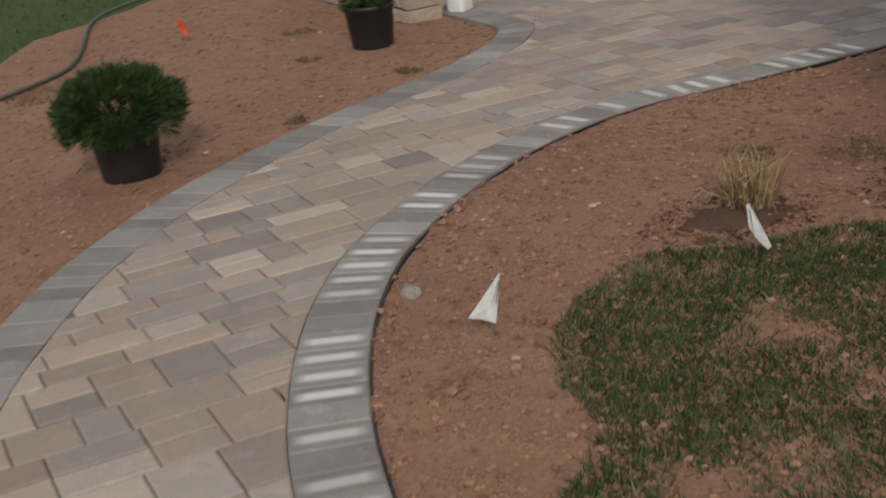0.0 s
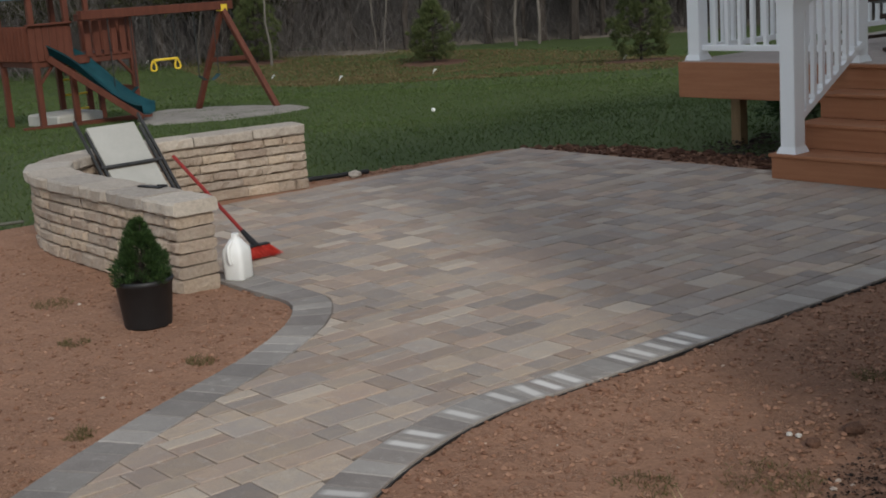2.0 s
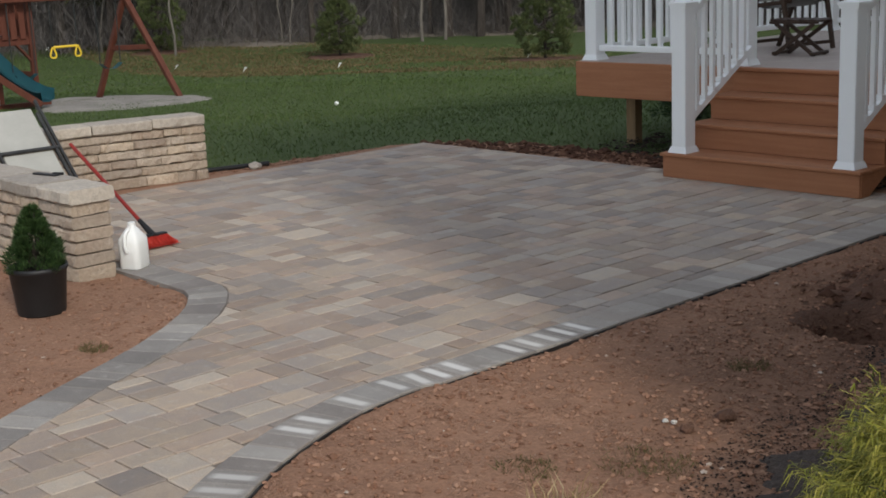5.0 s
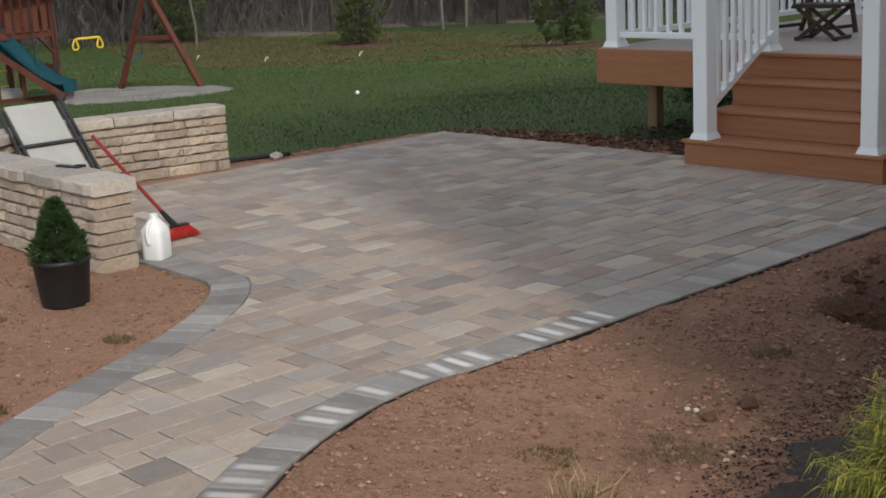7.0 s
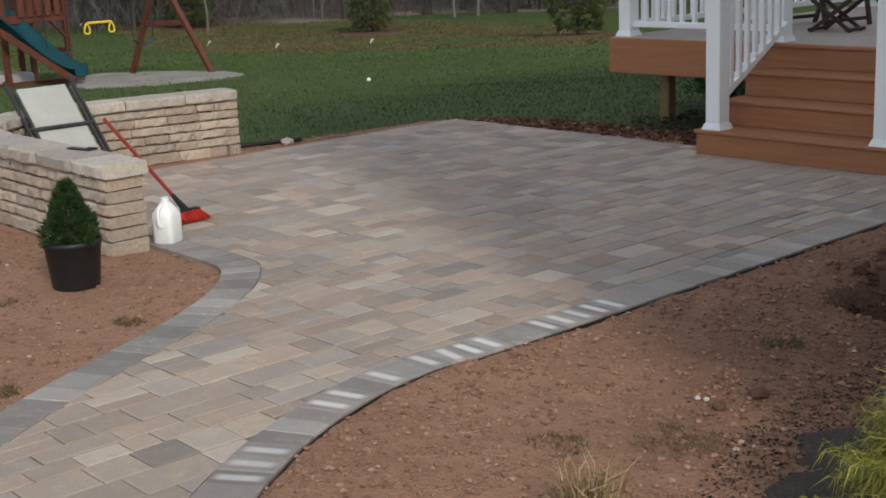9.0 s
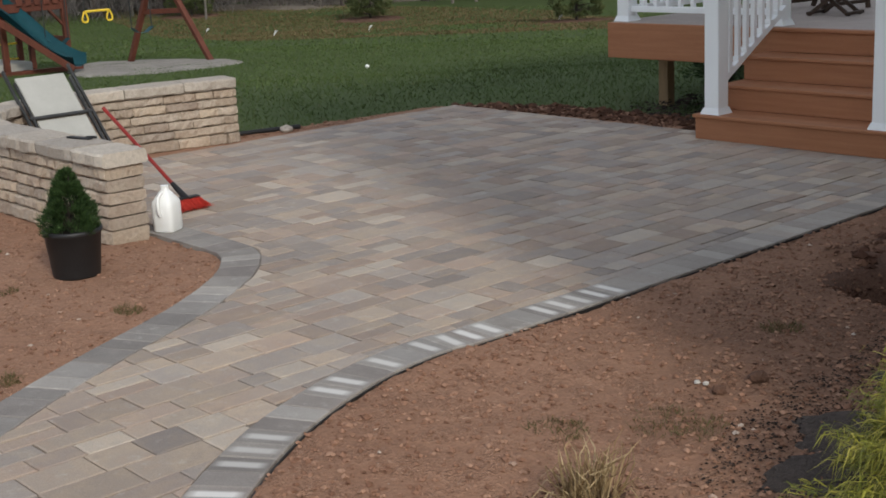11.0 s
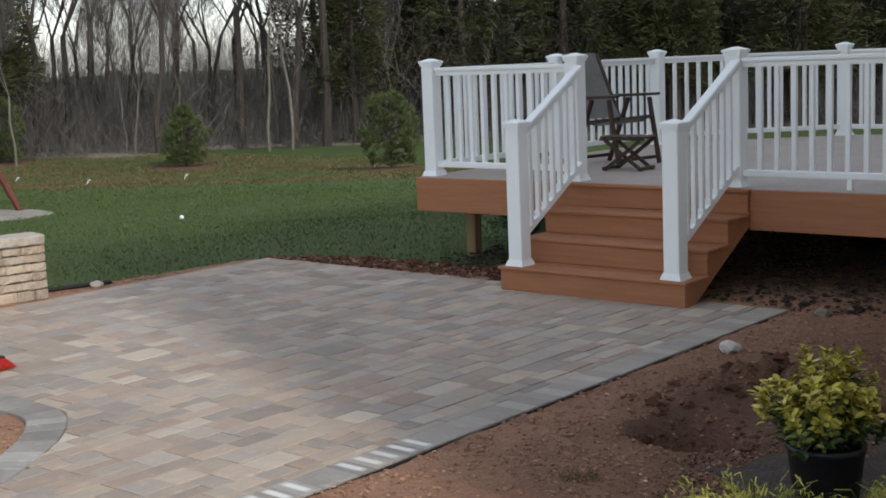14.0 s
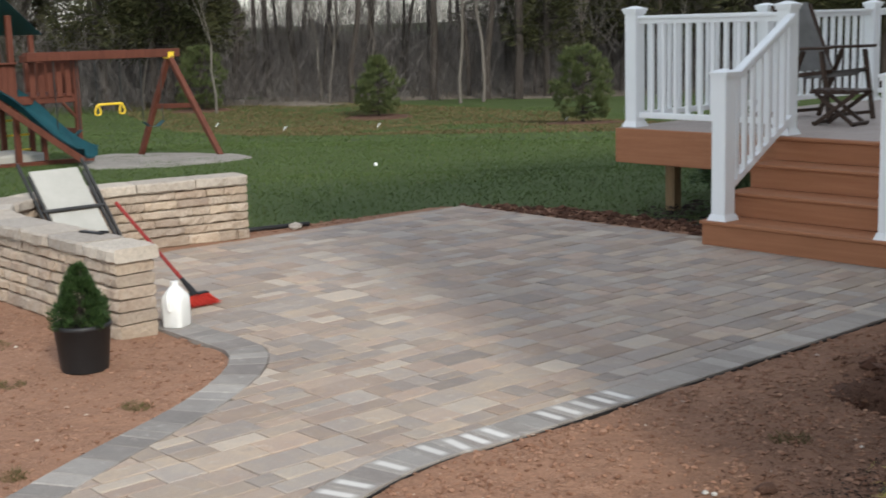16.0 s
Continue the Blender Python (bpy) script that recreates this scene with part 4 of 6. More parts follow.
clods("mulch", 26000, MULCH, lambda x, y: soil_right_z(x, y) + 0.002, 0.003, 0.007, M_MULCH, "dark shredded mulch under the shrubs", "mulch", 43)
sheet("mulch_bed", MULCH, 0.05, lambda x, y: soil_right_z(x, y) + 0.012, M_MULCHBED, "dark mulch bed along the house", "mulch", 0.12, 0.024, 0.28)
# near-black clods reach past the deck edge to deepen its shade
UNDER = [(-1.45, 0.95), (-0.9, 0.62), (-0.02, 0.5), (-0.02, 1.0), (1.62, 0.35), (2.6, 0.3), (3.7, 0.15), (3.7, 6.2), (-1.3, 4.6)]
clods("mulch", 11000, UNDER, lambda x, y: soil_z(x, y) + 0.008, 0.010, 0.03, M_MULCH, "dark mulch under the deck, spread forward as painted shade", "mulch", 45)


def grass(name, n, poly, fz, h0, h1, width, mat, label, seed, clump=0.0):
    x, y = scatter(n, poly, seed)
    if clump:
        keep = np.array([noise.noise(Vector((a * clump, b * clump, seed))) + 0.6 * noise.noise(Vector((a * clump * 3, b * clump * 3, seed))) for a, b in zip(x, y)])
        keep = keep > np.random.default_rng(seed + 5).normal(-0.32, 0.24, len(x))
        x, y = x[keep], y[keep]
    g = np.random.default_rng(seed + 1)
    m = len(x)
    z = heights(x, y, fz)
    h = g.uniform(h0, h1, m)
    lean = g.normal(0, 0.62, (m, 2)) * h[:, None]
    base = np.stack([x, y, z - 0.004], 1)
    tip = base + np.stack([lean[:, 0], lean[:, 1], h], 1)
    v, f = blades(base, tip, g.uniform(0.7, 1.3, m) * width)
    return tagged(raw(name, v, f, mat), label, "grass", kind="stuff")


PATCH = [(4.9, -6.7), (4.66, -6.45), (4.45, -6.22), (4.22, -6.2), (4.0, -6.1), (3.80, -5.92), (3.64, -5.66), (3.62, -5.48), (3.78, -5.28), (3.84, -4.9), (4.1, -4.75), (5.2, -4.7), (6.6, -5.2), (6.6, -6.9)]
grass("grass_patch", 120000, PATCH, soil_z, 0.010, 0.034, 0.0036, M_TURF, "patchy green turf growing through bare soil", 51, 2.6)
for i, (px, py, r) in enumerate(((-1.05, -4.95, 0.12), (-0.2, -5.2, 0.08), (0.62, -4.95, 0.07), (1.1, -5.75, 0.06), (-0.75, -6.6, 0.22), (-0.3, -7.1, 0.2), (3.0, -3.35, 0.08), (3.3, -4.4, 0.16), (3.05, -4.7, 0.1))):
    ring = [(px + r * math.cos(a) * 1.2, py + r * math.sin(a)) for a in np.linspace(0, 6.0, 9)]
    grass("weed_tuft", int(600 * r / 0.1), ring, soil_z, 0.008, 0.03, 0.003, M_DRYGRASS, "small green weeds sprouting from bare soil", 60 + i, 9.0)
LAWN1 = [(-3.1, 0.45), (-2.6, 0.68), (-2.0, 0.84), (-1.2, 0.9), (-0.9, 1.2), (-1.4, 2.4), (-1.8, 6), (-5, 14), (-20, 8), (-18, -6), (-6, -13), (-0.6, -8.8), (-1.3, -7.2), (-2.1, -6.7), (-2.8, -6.35), (-3.15, -5.95), (-3.65, -5.36), (-3.88, -4.98), (-3.8, -4.5), (-3.7, -4.0), (-3.85, -3.4), (-3.7, -2.6), (-3.5, -1.8), (-3.25, -0.7)]
grass("lawn_grass", 210000, LAWN1, lawn_z, 0.02, 0.045, 0.008, M_GRASS, "short green lawn blades beyond the patio", 81)
LAWN2 = [(-4, 13), (-17.5, 6.5), (-20, -5), (-60, 2), (-45, 22), (-25, 25), (-14, 22), (-6, 19)]
grass("lawn_grass", 120000, LAWN2, lawn_z, 0.025, 0.055, 0.022, M_GRASS, "distant green lawn grass", 83)
BROWN = [(-13.5, 14.4), (-16, 13.2), (-18.5, 11.8), (-22, 10.4), (-30, 12.5), (-44, 17.5), (-46, 22), (-30, 23.5), (-24, 23.5), (-15, 19)]
grass("thin_lawn", 60000, BROWN, lambda x, y: lawn_z(x, y) + 0.02, 0.02, 0.05, 0.03, M_DRYGRASS, "thin brownish young lawn near the saplings", 85, 0.22)


# ---- potted plants ----
def nursery_pot(name, label, x, y, z, r, h, group=""):
    e = empty(name, label, "potted plant", x, y, z, group=group)
    bm = bmesh.new()
    prof = [(r * 0.80, 0), (r * 0.82, 0.01), (r * 0.97, h - 0.03), (r * 1.0, h - 0.028), (r * 1.03, h - 0.015), (r * 1.02, h), (r * 0.96, h), (r * 0.94, h - 0.04)]
    rings = [[bm.verts.new((a * math.cos(t * math.tau / 28), a * math.sin(t * math.tau / 28), b)) for t in range(28)] for a, b in prof]
    for p, q in zip(rings, rings[1:]):
        for k in range(28):
            bm.faces.new((p[k], p[(k + 1) % 28], q[(k + 1) % 28], q[k]))
    bm.faces.new(rings[0][::-1])
    part("pot", bm, M_POT, e, "black plastic nursery pot", smooth=True)
    bm = bmesh.new()
    bmesh.ops.create_circle(bm, cap_ends=True, segments=24, radius=r * 0.95, matrix=pose(0, 0, h - 0.035))
    part("potting_soil", bm, M_MULCH, e)
    return e


def foliage(parent, shoots, n, length, width, mat, name="foliage", up=0.3, seed=1, droop=0.0):
    """Needles or scale leaves round many small shoots, given as (centre, outward direction, radius)."""
    g = np.random.default_rng(seed)
    C = np.array([s[0] for s in shoots])
    D = np.array([s[1] for s in shoots])
    R = np.array([s[2] for s in shoots])
    k = g.integers(0, len(shoots), n)
    off = g.normal(size=(n, 3))
    off /= np.linalg.norm(off, axis=1, keepdims=True)
    base = C[k] + off * (R[k] * g.random(n) ** 0.5)[:, None]
    d = D[k] * 0.9 + off * 0.8 + np.array([0, 0, up - droop])
    d /= np.linalg.norm(d, axis=1, keepdims=True)
    tip = base + d * (length * g.uniform(0.6, 1.3, n))[:, None]
    bend = np.zeros((n, 3))
    bend[:, 2] = droop * length * 0.5
    v, f = blades(base, tip, g.uniform(0.7, 1.3, n) * width, bend)
    return raw(name, v, f, mat, parent)


def dome_shoots(n, rx, ry, rz, z0, seed, r=0.03, hollow=0.65, low=-0.35):
    g = np.random.default_rng(seed)
    out = []
    while len(out) < n:
        d = g.normal(size=3)
        d /= np.linalg.norm(d)
        if d[2] < low:
            continue
        k = g.uniform(hollow, 1.0) * (1 + 0.16 * noise.noise(Vector(d) * 2.2 + Vector((seed, 0, 0))) + 0.10 * noise.noise(Vector(d) * 6))
        out.append(((d[0] * rx * k, d[1] * ry * k, z0 + d[2] * rz * k), tuple(d), r * g.uniform(0.7, 1.3)))
    return out


def stems(parent, shoots, root, radius, mat, name="stem"):
    bm = bmesh.new()
    for c, d, r in shoots:
        mid = Vector(c) * 0.5 + Vector(root) * 0.5 + Vector((0, 0, 0.02))
        rod(bm, root, mid, radius, radius * 0.7, 5)
        rod(bm, mid, c, radius * 0.7, radius * 0.3, 5)
    return part(name, bm, mat, parent)


big = nursery_pot("potted_pine", "dense mounded dwarf pine in a black nursery pot", 1.365, -6.585, -0.012, 0.15, 0.24)
sh = dome_shoots(210, 0.27, 0.27, 0.165, 0.285, 5, 0.035, 0.7, -0.6)
stems(big, sh[:26], (0, 0, 0.18), 0.009, M_BARK)
foliage(big, sh, 22000, 0.032, 0.0036, M_SPRUCE, up=0.35, seed=6)
bm = bmesh.new()
rod(bm, (0.02, -0.02, 0.40), (0.06, -0.01, 0.485), 0.012, 0.004, 6)
part("leader_shoot", bm, M_POT, big)

small = nursery_pot("potted_spruce", "small conical dwarf spruce in a black nursery pot", -0.20, -4.80, -0.012, 0.145, 0.245)
sh = []
g = np.random.default_rng(8)
for i in range(150):
    t = g.random() ** 1.3
    a = g.uniform(0, 6.28)
    rad = 0.145 * (1 - t) ** 0.9 * (1 + 0.25 * math.sin(a * 3 + t * 9)) * g.uniform(0.55, 1.0) + 0.012
    sh.append(((rad * math.cos(a), rad * math.sin(a), 0.24 + t * 0.29), (math.cos(a) * 0.7, math.sin(a) * 0.7, 0.7), 0.028 * (1 - 0.5 * t)))
stems(small, sh[:24], (0, 0, 0.22), 0.007, M_BARK)
foliage(small, sh, 13000, 0.024, 0.0038, M_SPRUCE, up=0.4, seed=9)

shrub = nursery_pot("potted_euonymus", "yellow-edged variegated shrub in a black nursery pot", 3.95, -3.05, -0.012, 0.15, 0.24)
sh = dome_shoots(110, 0.26, 0.26, 0.21, 0.40, 12, 0.04, 0.45, -0.6)


def rosettes(parent, shoots, per, l0, l1, mat, seed, label):
    """Oval leaves set round the end of each shoot, cupped and folded along the midrib."""
    g = np.random.default_rng(seed)
    n = len(shoots) * per
    k = np.repeat(np.arange(len(shoots)), per)
    D0 = np.array([q[1] for q in shoots])[k] * 0.45 + np.array([0, 0, 0.75])
    D0 /= np.linalg.norm(D0, axis=1, keepdims=True)
    C = np.array([q[0] for q in shoots])[k] - D0 * g.uniform(0, 0.085, (n, 1)) + g.normal(0, 0.006, (n, 3))
    out = g.normal(size=(n, 3))
    out -= D0 * (out * D0).sum(1, keepdims=True)
    out /= np.linalg.norm(out, axis=1, keepdims=True)
    D = out * 0.85 + D0 * g.uniform(0.1, 0.9, (n, 1))
    D /= np.linalg.norm(D, axis=1, keepdims=True)
    S = np.cross(D, D0)
    S /= np.linalg.norm(S, axis=1, keepdims=True)
    N = np.cross(S, D)
    ln = g.uniform(l0, l1, n)[:, None]
    tip = C + D * ln - N * ln * g.uniform(-0.05, 0.22, (n, 1))
    v = np.stack([C, C + D * ln * 0.35 + S * ln * 0.23 + N * ln * 0.10, C + D * ln * 0.72 + S * ln * 0.22 + N * ln * 0.06, tip,
                  C + D * ln * 0.72 - S * ln * 0.22 + N * ln * 0.06, C + D * ln * 0.35 - S * ln * 0.23 + N * ln * 0.10, C + D * ln * 0.5], 1).reshape(-1, 3)
    i7 = np.arange(n)[:, None] * 7
    faces = []
    for tri in ((0, 1, 6), (1, 2, 6), (2, 3, 6), (3, 4, 6), (4, 5, 6), (5, 0, 6)):
        faces += (i7 + np.array([tri])).tolist()
    return raw("leaves", v, faces, mat, parent, label)


stems(shrub, sh[:40], (0, 0, 0.2), 0.006, M_BARK)
young = [q for q in sh if q[0][2] > 0.36]
old = [q for q in sh if q[0][2] <= 0.36] + [((q[0][0] * 0.7, q[0][1] * 0.7, q[0][2] - 0.07), q[1], q[2]) for q in young]
rosettes(shrub, young, 20, 0.030, 0.052, M_VARIEG, 13, "young yellow-green leaves")
rosettes(shrub, old, 16, 0.034, 0.058, M_VARIEG_OLD, 14, "older green leaves edged in yellow")

# golden threadleaf cypress by the house
def threads(parent, rx, rz, seed, boughs=380, per=58):
    """Arching boughs that end in fans of drooping cord-like sprays."""
    g = np.random.default_rng(seed)
    V, F = [], []
    bm = bmesh.new()
    for i in range(boughs):
        az = g.uniform(0, math.tau)
        el = g.uniform(0.05, 1.35)
        reach = rx * g.uniform(0.55, 1.08) * (1 + 0.16 * math.sin(az * 3 + seed) + 0.10 * math.sin(az * 7))
        out = np.array([math.cos(az), math.sin(az), 0.0])
        end = out * reach * math.cos(el * 0.8) + np.array([0, 0, 0.06 + rz * math.sin(el) * g.uniform(0.6, 1.05)])
        root = np.array([0, 0, 0.04]) + out * 0.03
        knee = (root + end) / 2 + np.array([0, 0, 0.06])
        if i % 5 == 0:
            rod(bm, root, knee, 0.006, 0.004, 5)
            rod(bm, knee, end, 0.004, 0.002, 5)
        t = g.uniform(0.45, 1.0, per)[:, None]
        base = (1 - t) ** 2 * root + 2 * t * (1 - t) * knee + t ** 2 * end + g.normal(0, 0.012, (per, 3))
        way = out * g.uniform(0.3, 1.0, (per, 1)) + g.normal(0, 0.42, (per, 3))
        way[:, 2] = np.abs(way[:, 2]) * 0.5
        L = g.uniform(0.035, 0.085, (per, 1))
        mid = base + way * L * 0.6
        tip = mid + way * L * 0.45 + np.array([0, 0, -1.0]) * L * g.uniform(0.25, 0.95, (per, 1))
        side = np.cross(way, [0, 0, 1.0]) + g.normal(0, 0.2, (per, 3))
        side *= g.uniform(0.0011, 0.0026, (per, 1)) / np.linalg.norm(side, axis=1, keepdims=True)
        k0 = 5 * per * i
        V.append(np.stack([base - side, base + side, mid + side, mid - side, tip], 1).reshape(-1, 3))
        j = k0 + np.arange(per)[:, None] * 5
        F += (j + np.array([[0, 1, 2, 3]])).tolist() + (j + np.array([[3, 2, 4]])).tolist()
    part("bough", bm, M_BARK, parent)
    raw("foliage", np.concatenate(V), F, M_GOLD, parent)


for bi, (bx, by, rx, rz) in enumerate(((4.36, -4.42, 0.45, 0.44), (4.72, -3.98, 0.38, 0.42))):
    gold = empty("golden_cypress", "golden threadleaf cypress with drooping stringy foliage", "shrub", bx, by, -0.01, group="golden shrubs")
    threads(gold, rx, rz, 20 + bi)
    if bi == 0:
        bm = bmesh.new()
        box(bm, -0.012, 0.012, -0.001, 0.001, -0.05, 0.05, pose(0.02, -0.2, 0.45, 20, 10, 20))
        part("plant_tag", bm, M_YELLOW, gold, "yellow plastic plant tag")

# straw clump
straw = empty("ornamental_grass", "cut-back dead straw of an ornamental grass clump", "plant", 3.50, -5.05, -0.01)
g = np.random.default_rng(31)
n = 150
a = g.uniform(0, 6.28, n)
r = 0.075 * g.random(n) ** 0.5
base = np.stack([r * np.cos(a), r * np.sin(a), np.zeros(n)], 1)
lean = g.normal(0, 0.26, (n, 2)) + base[:, :2] * 3.0
h = g.uniform(0.07, 0.21, n)
tip = base + np.stack([lean[:, 0] * h, lean[:, 1] * h, h], 1)
v, f = blades(base, tip, 0.0052, np.stack([g.normal(0, 0.022, n), g.normal(0, 0.022, n), h * 0.18], 1))
raw("straw", v, f, M_STRAW, straw)
n = 26
a = g.uniform(0, 6.28, n)
base = np.stack([0.07 * np.cos(a), 0.07 * np.sin(a), np.full(n, 0.03)], 1)
tip = np.stack([0.2 * np.cos(a) * g.uniform(0.6, 1.1, n), 0.2 * np.sin(a) * g.uniform(0.6, 1.1, n), np.full(n, 0.012)], 1)
v, f = blades(base, tip, 0.004, np.stack([np.zeros(n), np.zeros(n), np.full(n, 0.05)], 1))
raw("fallen_straw", v, f, M_STRAW, straw)


# ---- small things on the soil and patio ----
def marker_flag(x, y, z, colour, label, size=0.1, turn=0.0, tilt=25, group="marker flags", wire=0.10):
    e = empty("marker_flag", label, "flag", x, y, z, turn, group)
    bm = bmesh.new()
    rod(bm, (0, 0, -0.03), (0.012, 0, wire + 0.01), 0.0016, 0.0016, 6)
    part("wire", bm, M_WIRE, e)
    bm = bmesh.new()
    nx = 6
    g1 = []
    for i in range(nx + 1):
        u = i / nx
        hh = size * (0.62 - 0.5 * u * 0.9)
        g1.append([bm.verts.new((0.012 - u * size * 0.35, 0.022 * math.sin(u * 3.0), wire + 0.01 - u * size * 0.9 - 0.0 + k * 0)) for k in (0,)] +
                  [bm.verts.new((0.012 + hh * 0.75 - u * size * 0.5, 0.022 * math.sin(u * 3.0 + 0.6) + 0.012, wire - u * size * 0.85 - hh * 0.10))])
    for p, q in zip(g1, g1[1:]):
        bm.faces.new((p[0], p[1], q[1], q[0]))
    ext = bmesh.ops.solidify(bm, geom=bm.faces[:], thickness=0.0012)
    bmesh.ops.rotate(bm, verts=bm.verts[:], cent=(0, 0, 0), matrix=Matrix.Rotation(radians(tilt), 3, "Y"))
    part("flag", bm, colour, e)
    return e




def film_flag(x, y, turn, colour, label, outline, wire):
    """A marker flag whose film has folded into a stiff sheet with a crease down it."""
    e = empty("marker_flag", label, "flag", x, y, 0.0, turn, "marker flags")
    bm = bmesh.new()
    rod(bm, (wire[0], 0, -0.03), (wire[1], 0, wire[2]), 0.0016, 0.0016, 6)
    part("wire", bm, M_WIRE, e)
    bm = bmesh.new()
    ring = [bm.verts.new((px, 0.012 * (k % 2) - 0.006 + 0.55 * pz - 0.04, pz)) for k, (px, pz) in enumerate(outline)]
    mid = bm.verts.new((sum(p[0] for p in outline) / len(outline) + 0.006, -0.056 + 0.55 * sum(p[1] for p in outline) / len(outline), sum(p[1] for p in outline) / len(outline)))
    for p, q in zip(ring, ring[1:] + ring[:1]):
        bm.faces.new((p, q, mid))
    bmesh.ops.solidify(bm, geom=bm.faces[:], thickness=0.0012)
    bmesh.ops.recalc_face_normals(bm, faces=bm.faces[:])
    part("film", bm, colour, e)
    return e


film_flag(3.82, -6.18, 66, M_FLAG, "white film marker flag folded to a wedge above soil", [(0.045, 0.150), (0.035, 0.095), (0.018, 0.030), (-0.02, 0.040), (-0.055, 0.050), (0.0, 0.100)], (0.0, 0.04, 0.14))
film_flag(3.865, -5.335, 66, M_FLAG, "white film marker flag folded narrow beside the straw clump", [(0.0, 0.145), (0.010, 0.145), (0.034, 0.085), (0.056, 0.028), (0.040, 0.024), (0.010, 0.060), (-0.004, 0.09)], (0.02, 0.0, 0.14))
film_flag(-1.45, -5.58, 66, M_ORANGE, "small orange marker flag stuck in bare soil", [(-0.03, 0.15), (0.005, 0.13), (0.035, 0.07), (0.03, 0.035), (0.0, 0.06), (-0.025, 0.10)], (0.02, -0.02, 0.14))
for x, y in ((-28.6, 13.52), (-22.75, 11.97), (-21.49, 14.13), (-18.85, 18.64), (-42.7, 16.4), (-52.5, 13.4)):
    marker_flag(x, y, lawn_z(x, y) + 0.03, M_FLAG, "white marker flag standing in the lawn", 0.17, 60, 0, wire=0.17)


def rock(name, label, x, y, z, r, seed, mat):
    random.seed(seed)
    bm = bmesh.new()
    bmesh.ops.create_icosphere(bm, subdivisions=2, radius=r)
    for v in bm.verts:
        v.co *= 1 + 0.35 * noise.noise(v.co * (2.2 / r) + Vector((seed, 0, 0)))
        v.co.z *= 0.7
        if v.co.z < -0.4 * r:
            v.co.z = -0.4 * r
    ob = part(name, bm, mat)
    ob.location = (x, y, z + r * 0.3)
    return tagged(ob, label, "rock")


rock("rock", "pale angular rock on bare soil beside the patio", 2.42, -0.95, -0.01, 0.065, 3, M_ROCK)
rock("rock", "tan rounded rock by the patio corner", 2.46, 0.25, -0.01, 0.055, 5, M_WALLBODY)
rock("rock", "tan stone lying on the lawn edge of the patio", -3.1, -1.45, -0.01, 0.055, 7, M_CAP)
rock("rock", "flat bluish stone chip pressed into soil", 3.42, -6.23, -0.012, 0.034, 9, M_GRAVEL)
rock("pebble", "small white pebble on soil", 3.12, -4.05, -0.01, 0.012, 10, M_ROCK)
rock("pebble", "small white pebble on soil", 3.15, -4.04, -0.01, 0.011, 11, M_ROCK)
rock("soil_clod", "dark lump of soil", 3.26, -3.88, -0.015, 0.036, 12, M_DARKSOIL)
rock("soil_clod", "dark lump of soil", 3.23, -4.07, -0.012, 0.026, 13, M_DARKSOIL)
rock("soil_clod", "dark lump of soil by the hole", 3.38, -2.62, -0.01, 0.045, 14, M_DARKSOIL)
bm = bmesh.new()
bmesh.ops.create_uvsphere(bm, u_segments=16, v_segments=10, radius=0.030)
ball = part("ball", bm, M_FLAG, smooth=True)
ball.location = (-8.88, 4.01, lawn_z(-8.88, 4.01) + 0.05)
tagged(ball, "small white ball lying in the lawn", "ball")


def tube(name, pts, r, mat, parent=None, label=""):
    cu = bpy.data.curves.new(name, "CURVE")
    cu.dimensions = "3D"
    cu.bevel_depth, cu.bevel_resolution = r, 3
    sp = cu.splines.new("NURBS")
    sp.points.add(len(pts) - 1)
    for q, p in zip(sp.points, pts):
        q.co = (*p, 1)
    sp.use_endpoint_u, sp.order_u = True, 4
    tmp = bpy.data.objects.new(name, cu)
    me = bpy.data.meshes.new_from_object(tmp)
    bpy.data.objects.remove(tmp)
    me.materials.clear()
    me.materials.append(mat)
    me.polygons.foreach_set("use_smooth", [True] * len(me.polygons))
    ob = new(name, me)
    if parent:
        ob.parent = parent
    if label:
        ob["label"] = label
    return ob


HOSE = [(0.6, -8.2), (-0.3, -7.35), (-0.78, -6.82), (-0.96, -6.61), (-1.19, -6.37), (-1.68, -6.19), (-2.3, -6.04), (-2.79, -5.92), (-3.24, -5.74), (-3.6, -5.42), (-3.8, -5.14), (-3.85, -4.81), (-3.80, -4.42), (-3.68, -4.06)]
tagged(tube("garden_hose", [(x, y, 0.012) for x, y in HOSE], 0.013, M_HOSE), "dull grey garden hose winding across bare soil", "hose")
tagged(tube("drain_pipe", [(-3.32, -1.95, 0.0), (-3.25, -1.8, 0.01), (-3.18, -1.6, 0.012), (-3.12, -1.3, 0.01)], 0.02, M_BLACK), "short black pipe lying beside the wall", "pipe")

# gallon jug
jug = empty("jug", "white plastic gallon jug standing on the pavers", "jug", -0.645, -4.01, 0.0, 28)
bm = bmesh.new()
prof = [(0.060, 0.0), (0.066, 0.008), (0.066, 0.15), (0.063, 0.175), (0.047, 0.205), (0.030, 0.228), (0.021, 0.236), (0.021, 0.248)]
rings = []
for r, z in prof:
    p = 6.5 if z < 0.18 else 3.0
    ring = []
    for k in range(32):
        a = k * math.tau / 32
        c, s = math.cos(a), math.sin(a)
        q = (abs(c) ** p + abs(s) ** p) ** (-1 / p)
        ring.append(bm.verts.new((r * q * c, r * q * s, z)))
    rings.append(ring)
for p, q in zip(rings, rings[1:]):
    for k in range(32):
        bm.faces.new((p[k], p[(k + 1) % 32], q[(k + 1) % 32], q[k]))
bm.faces.new(rings[0][::-1])
bm.faces.new(rings[-1])
part("body", bm, M_JUG, jug, smooth=True)
bm = bmesh.new()
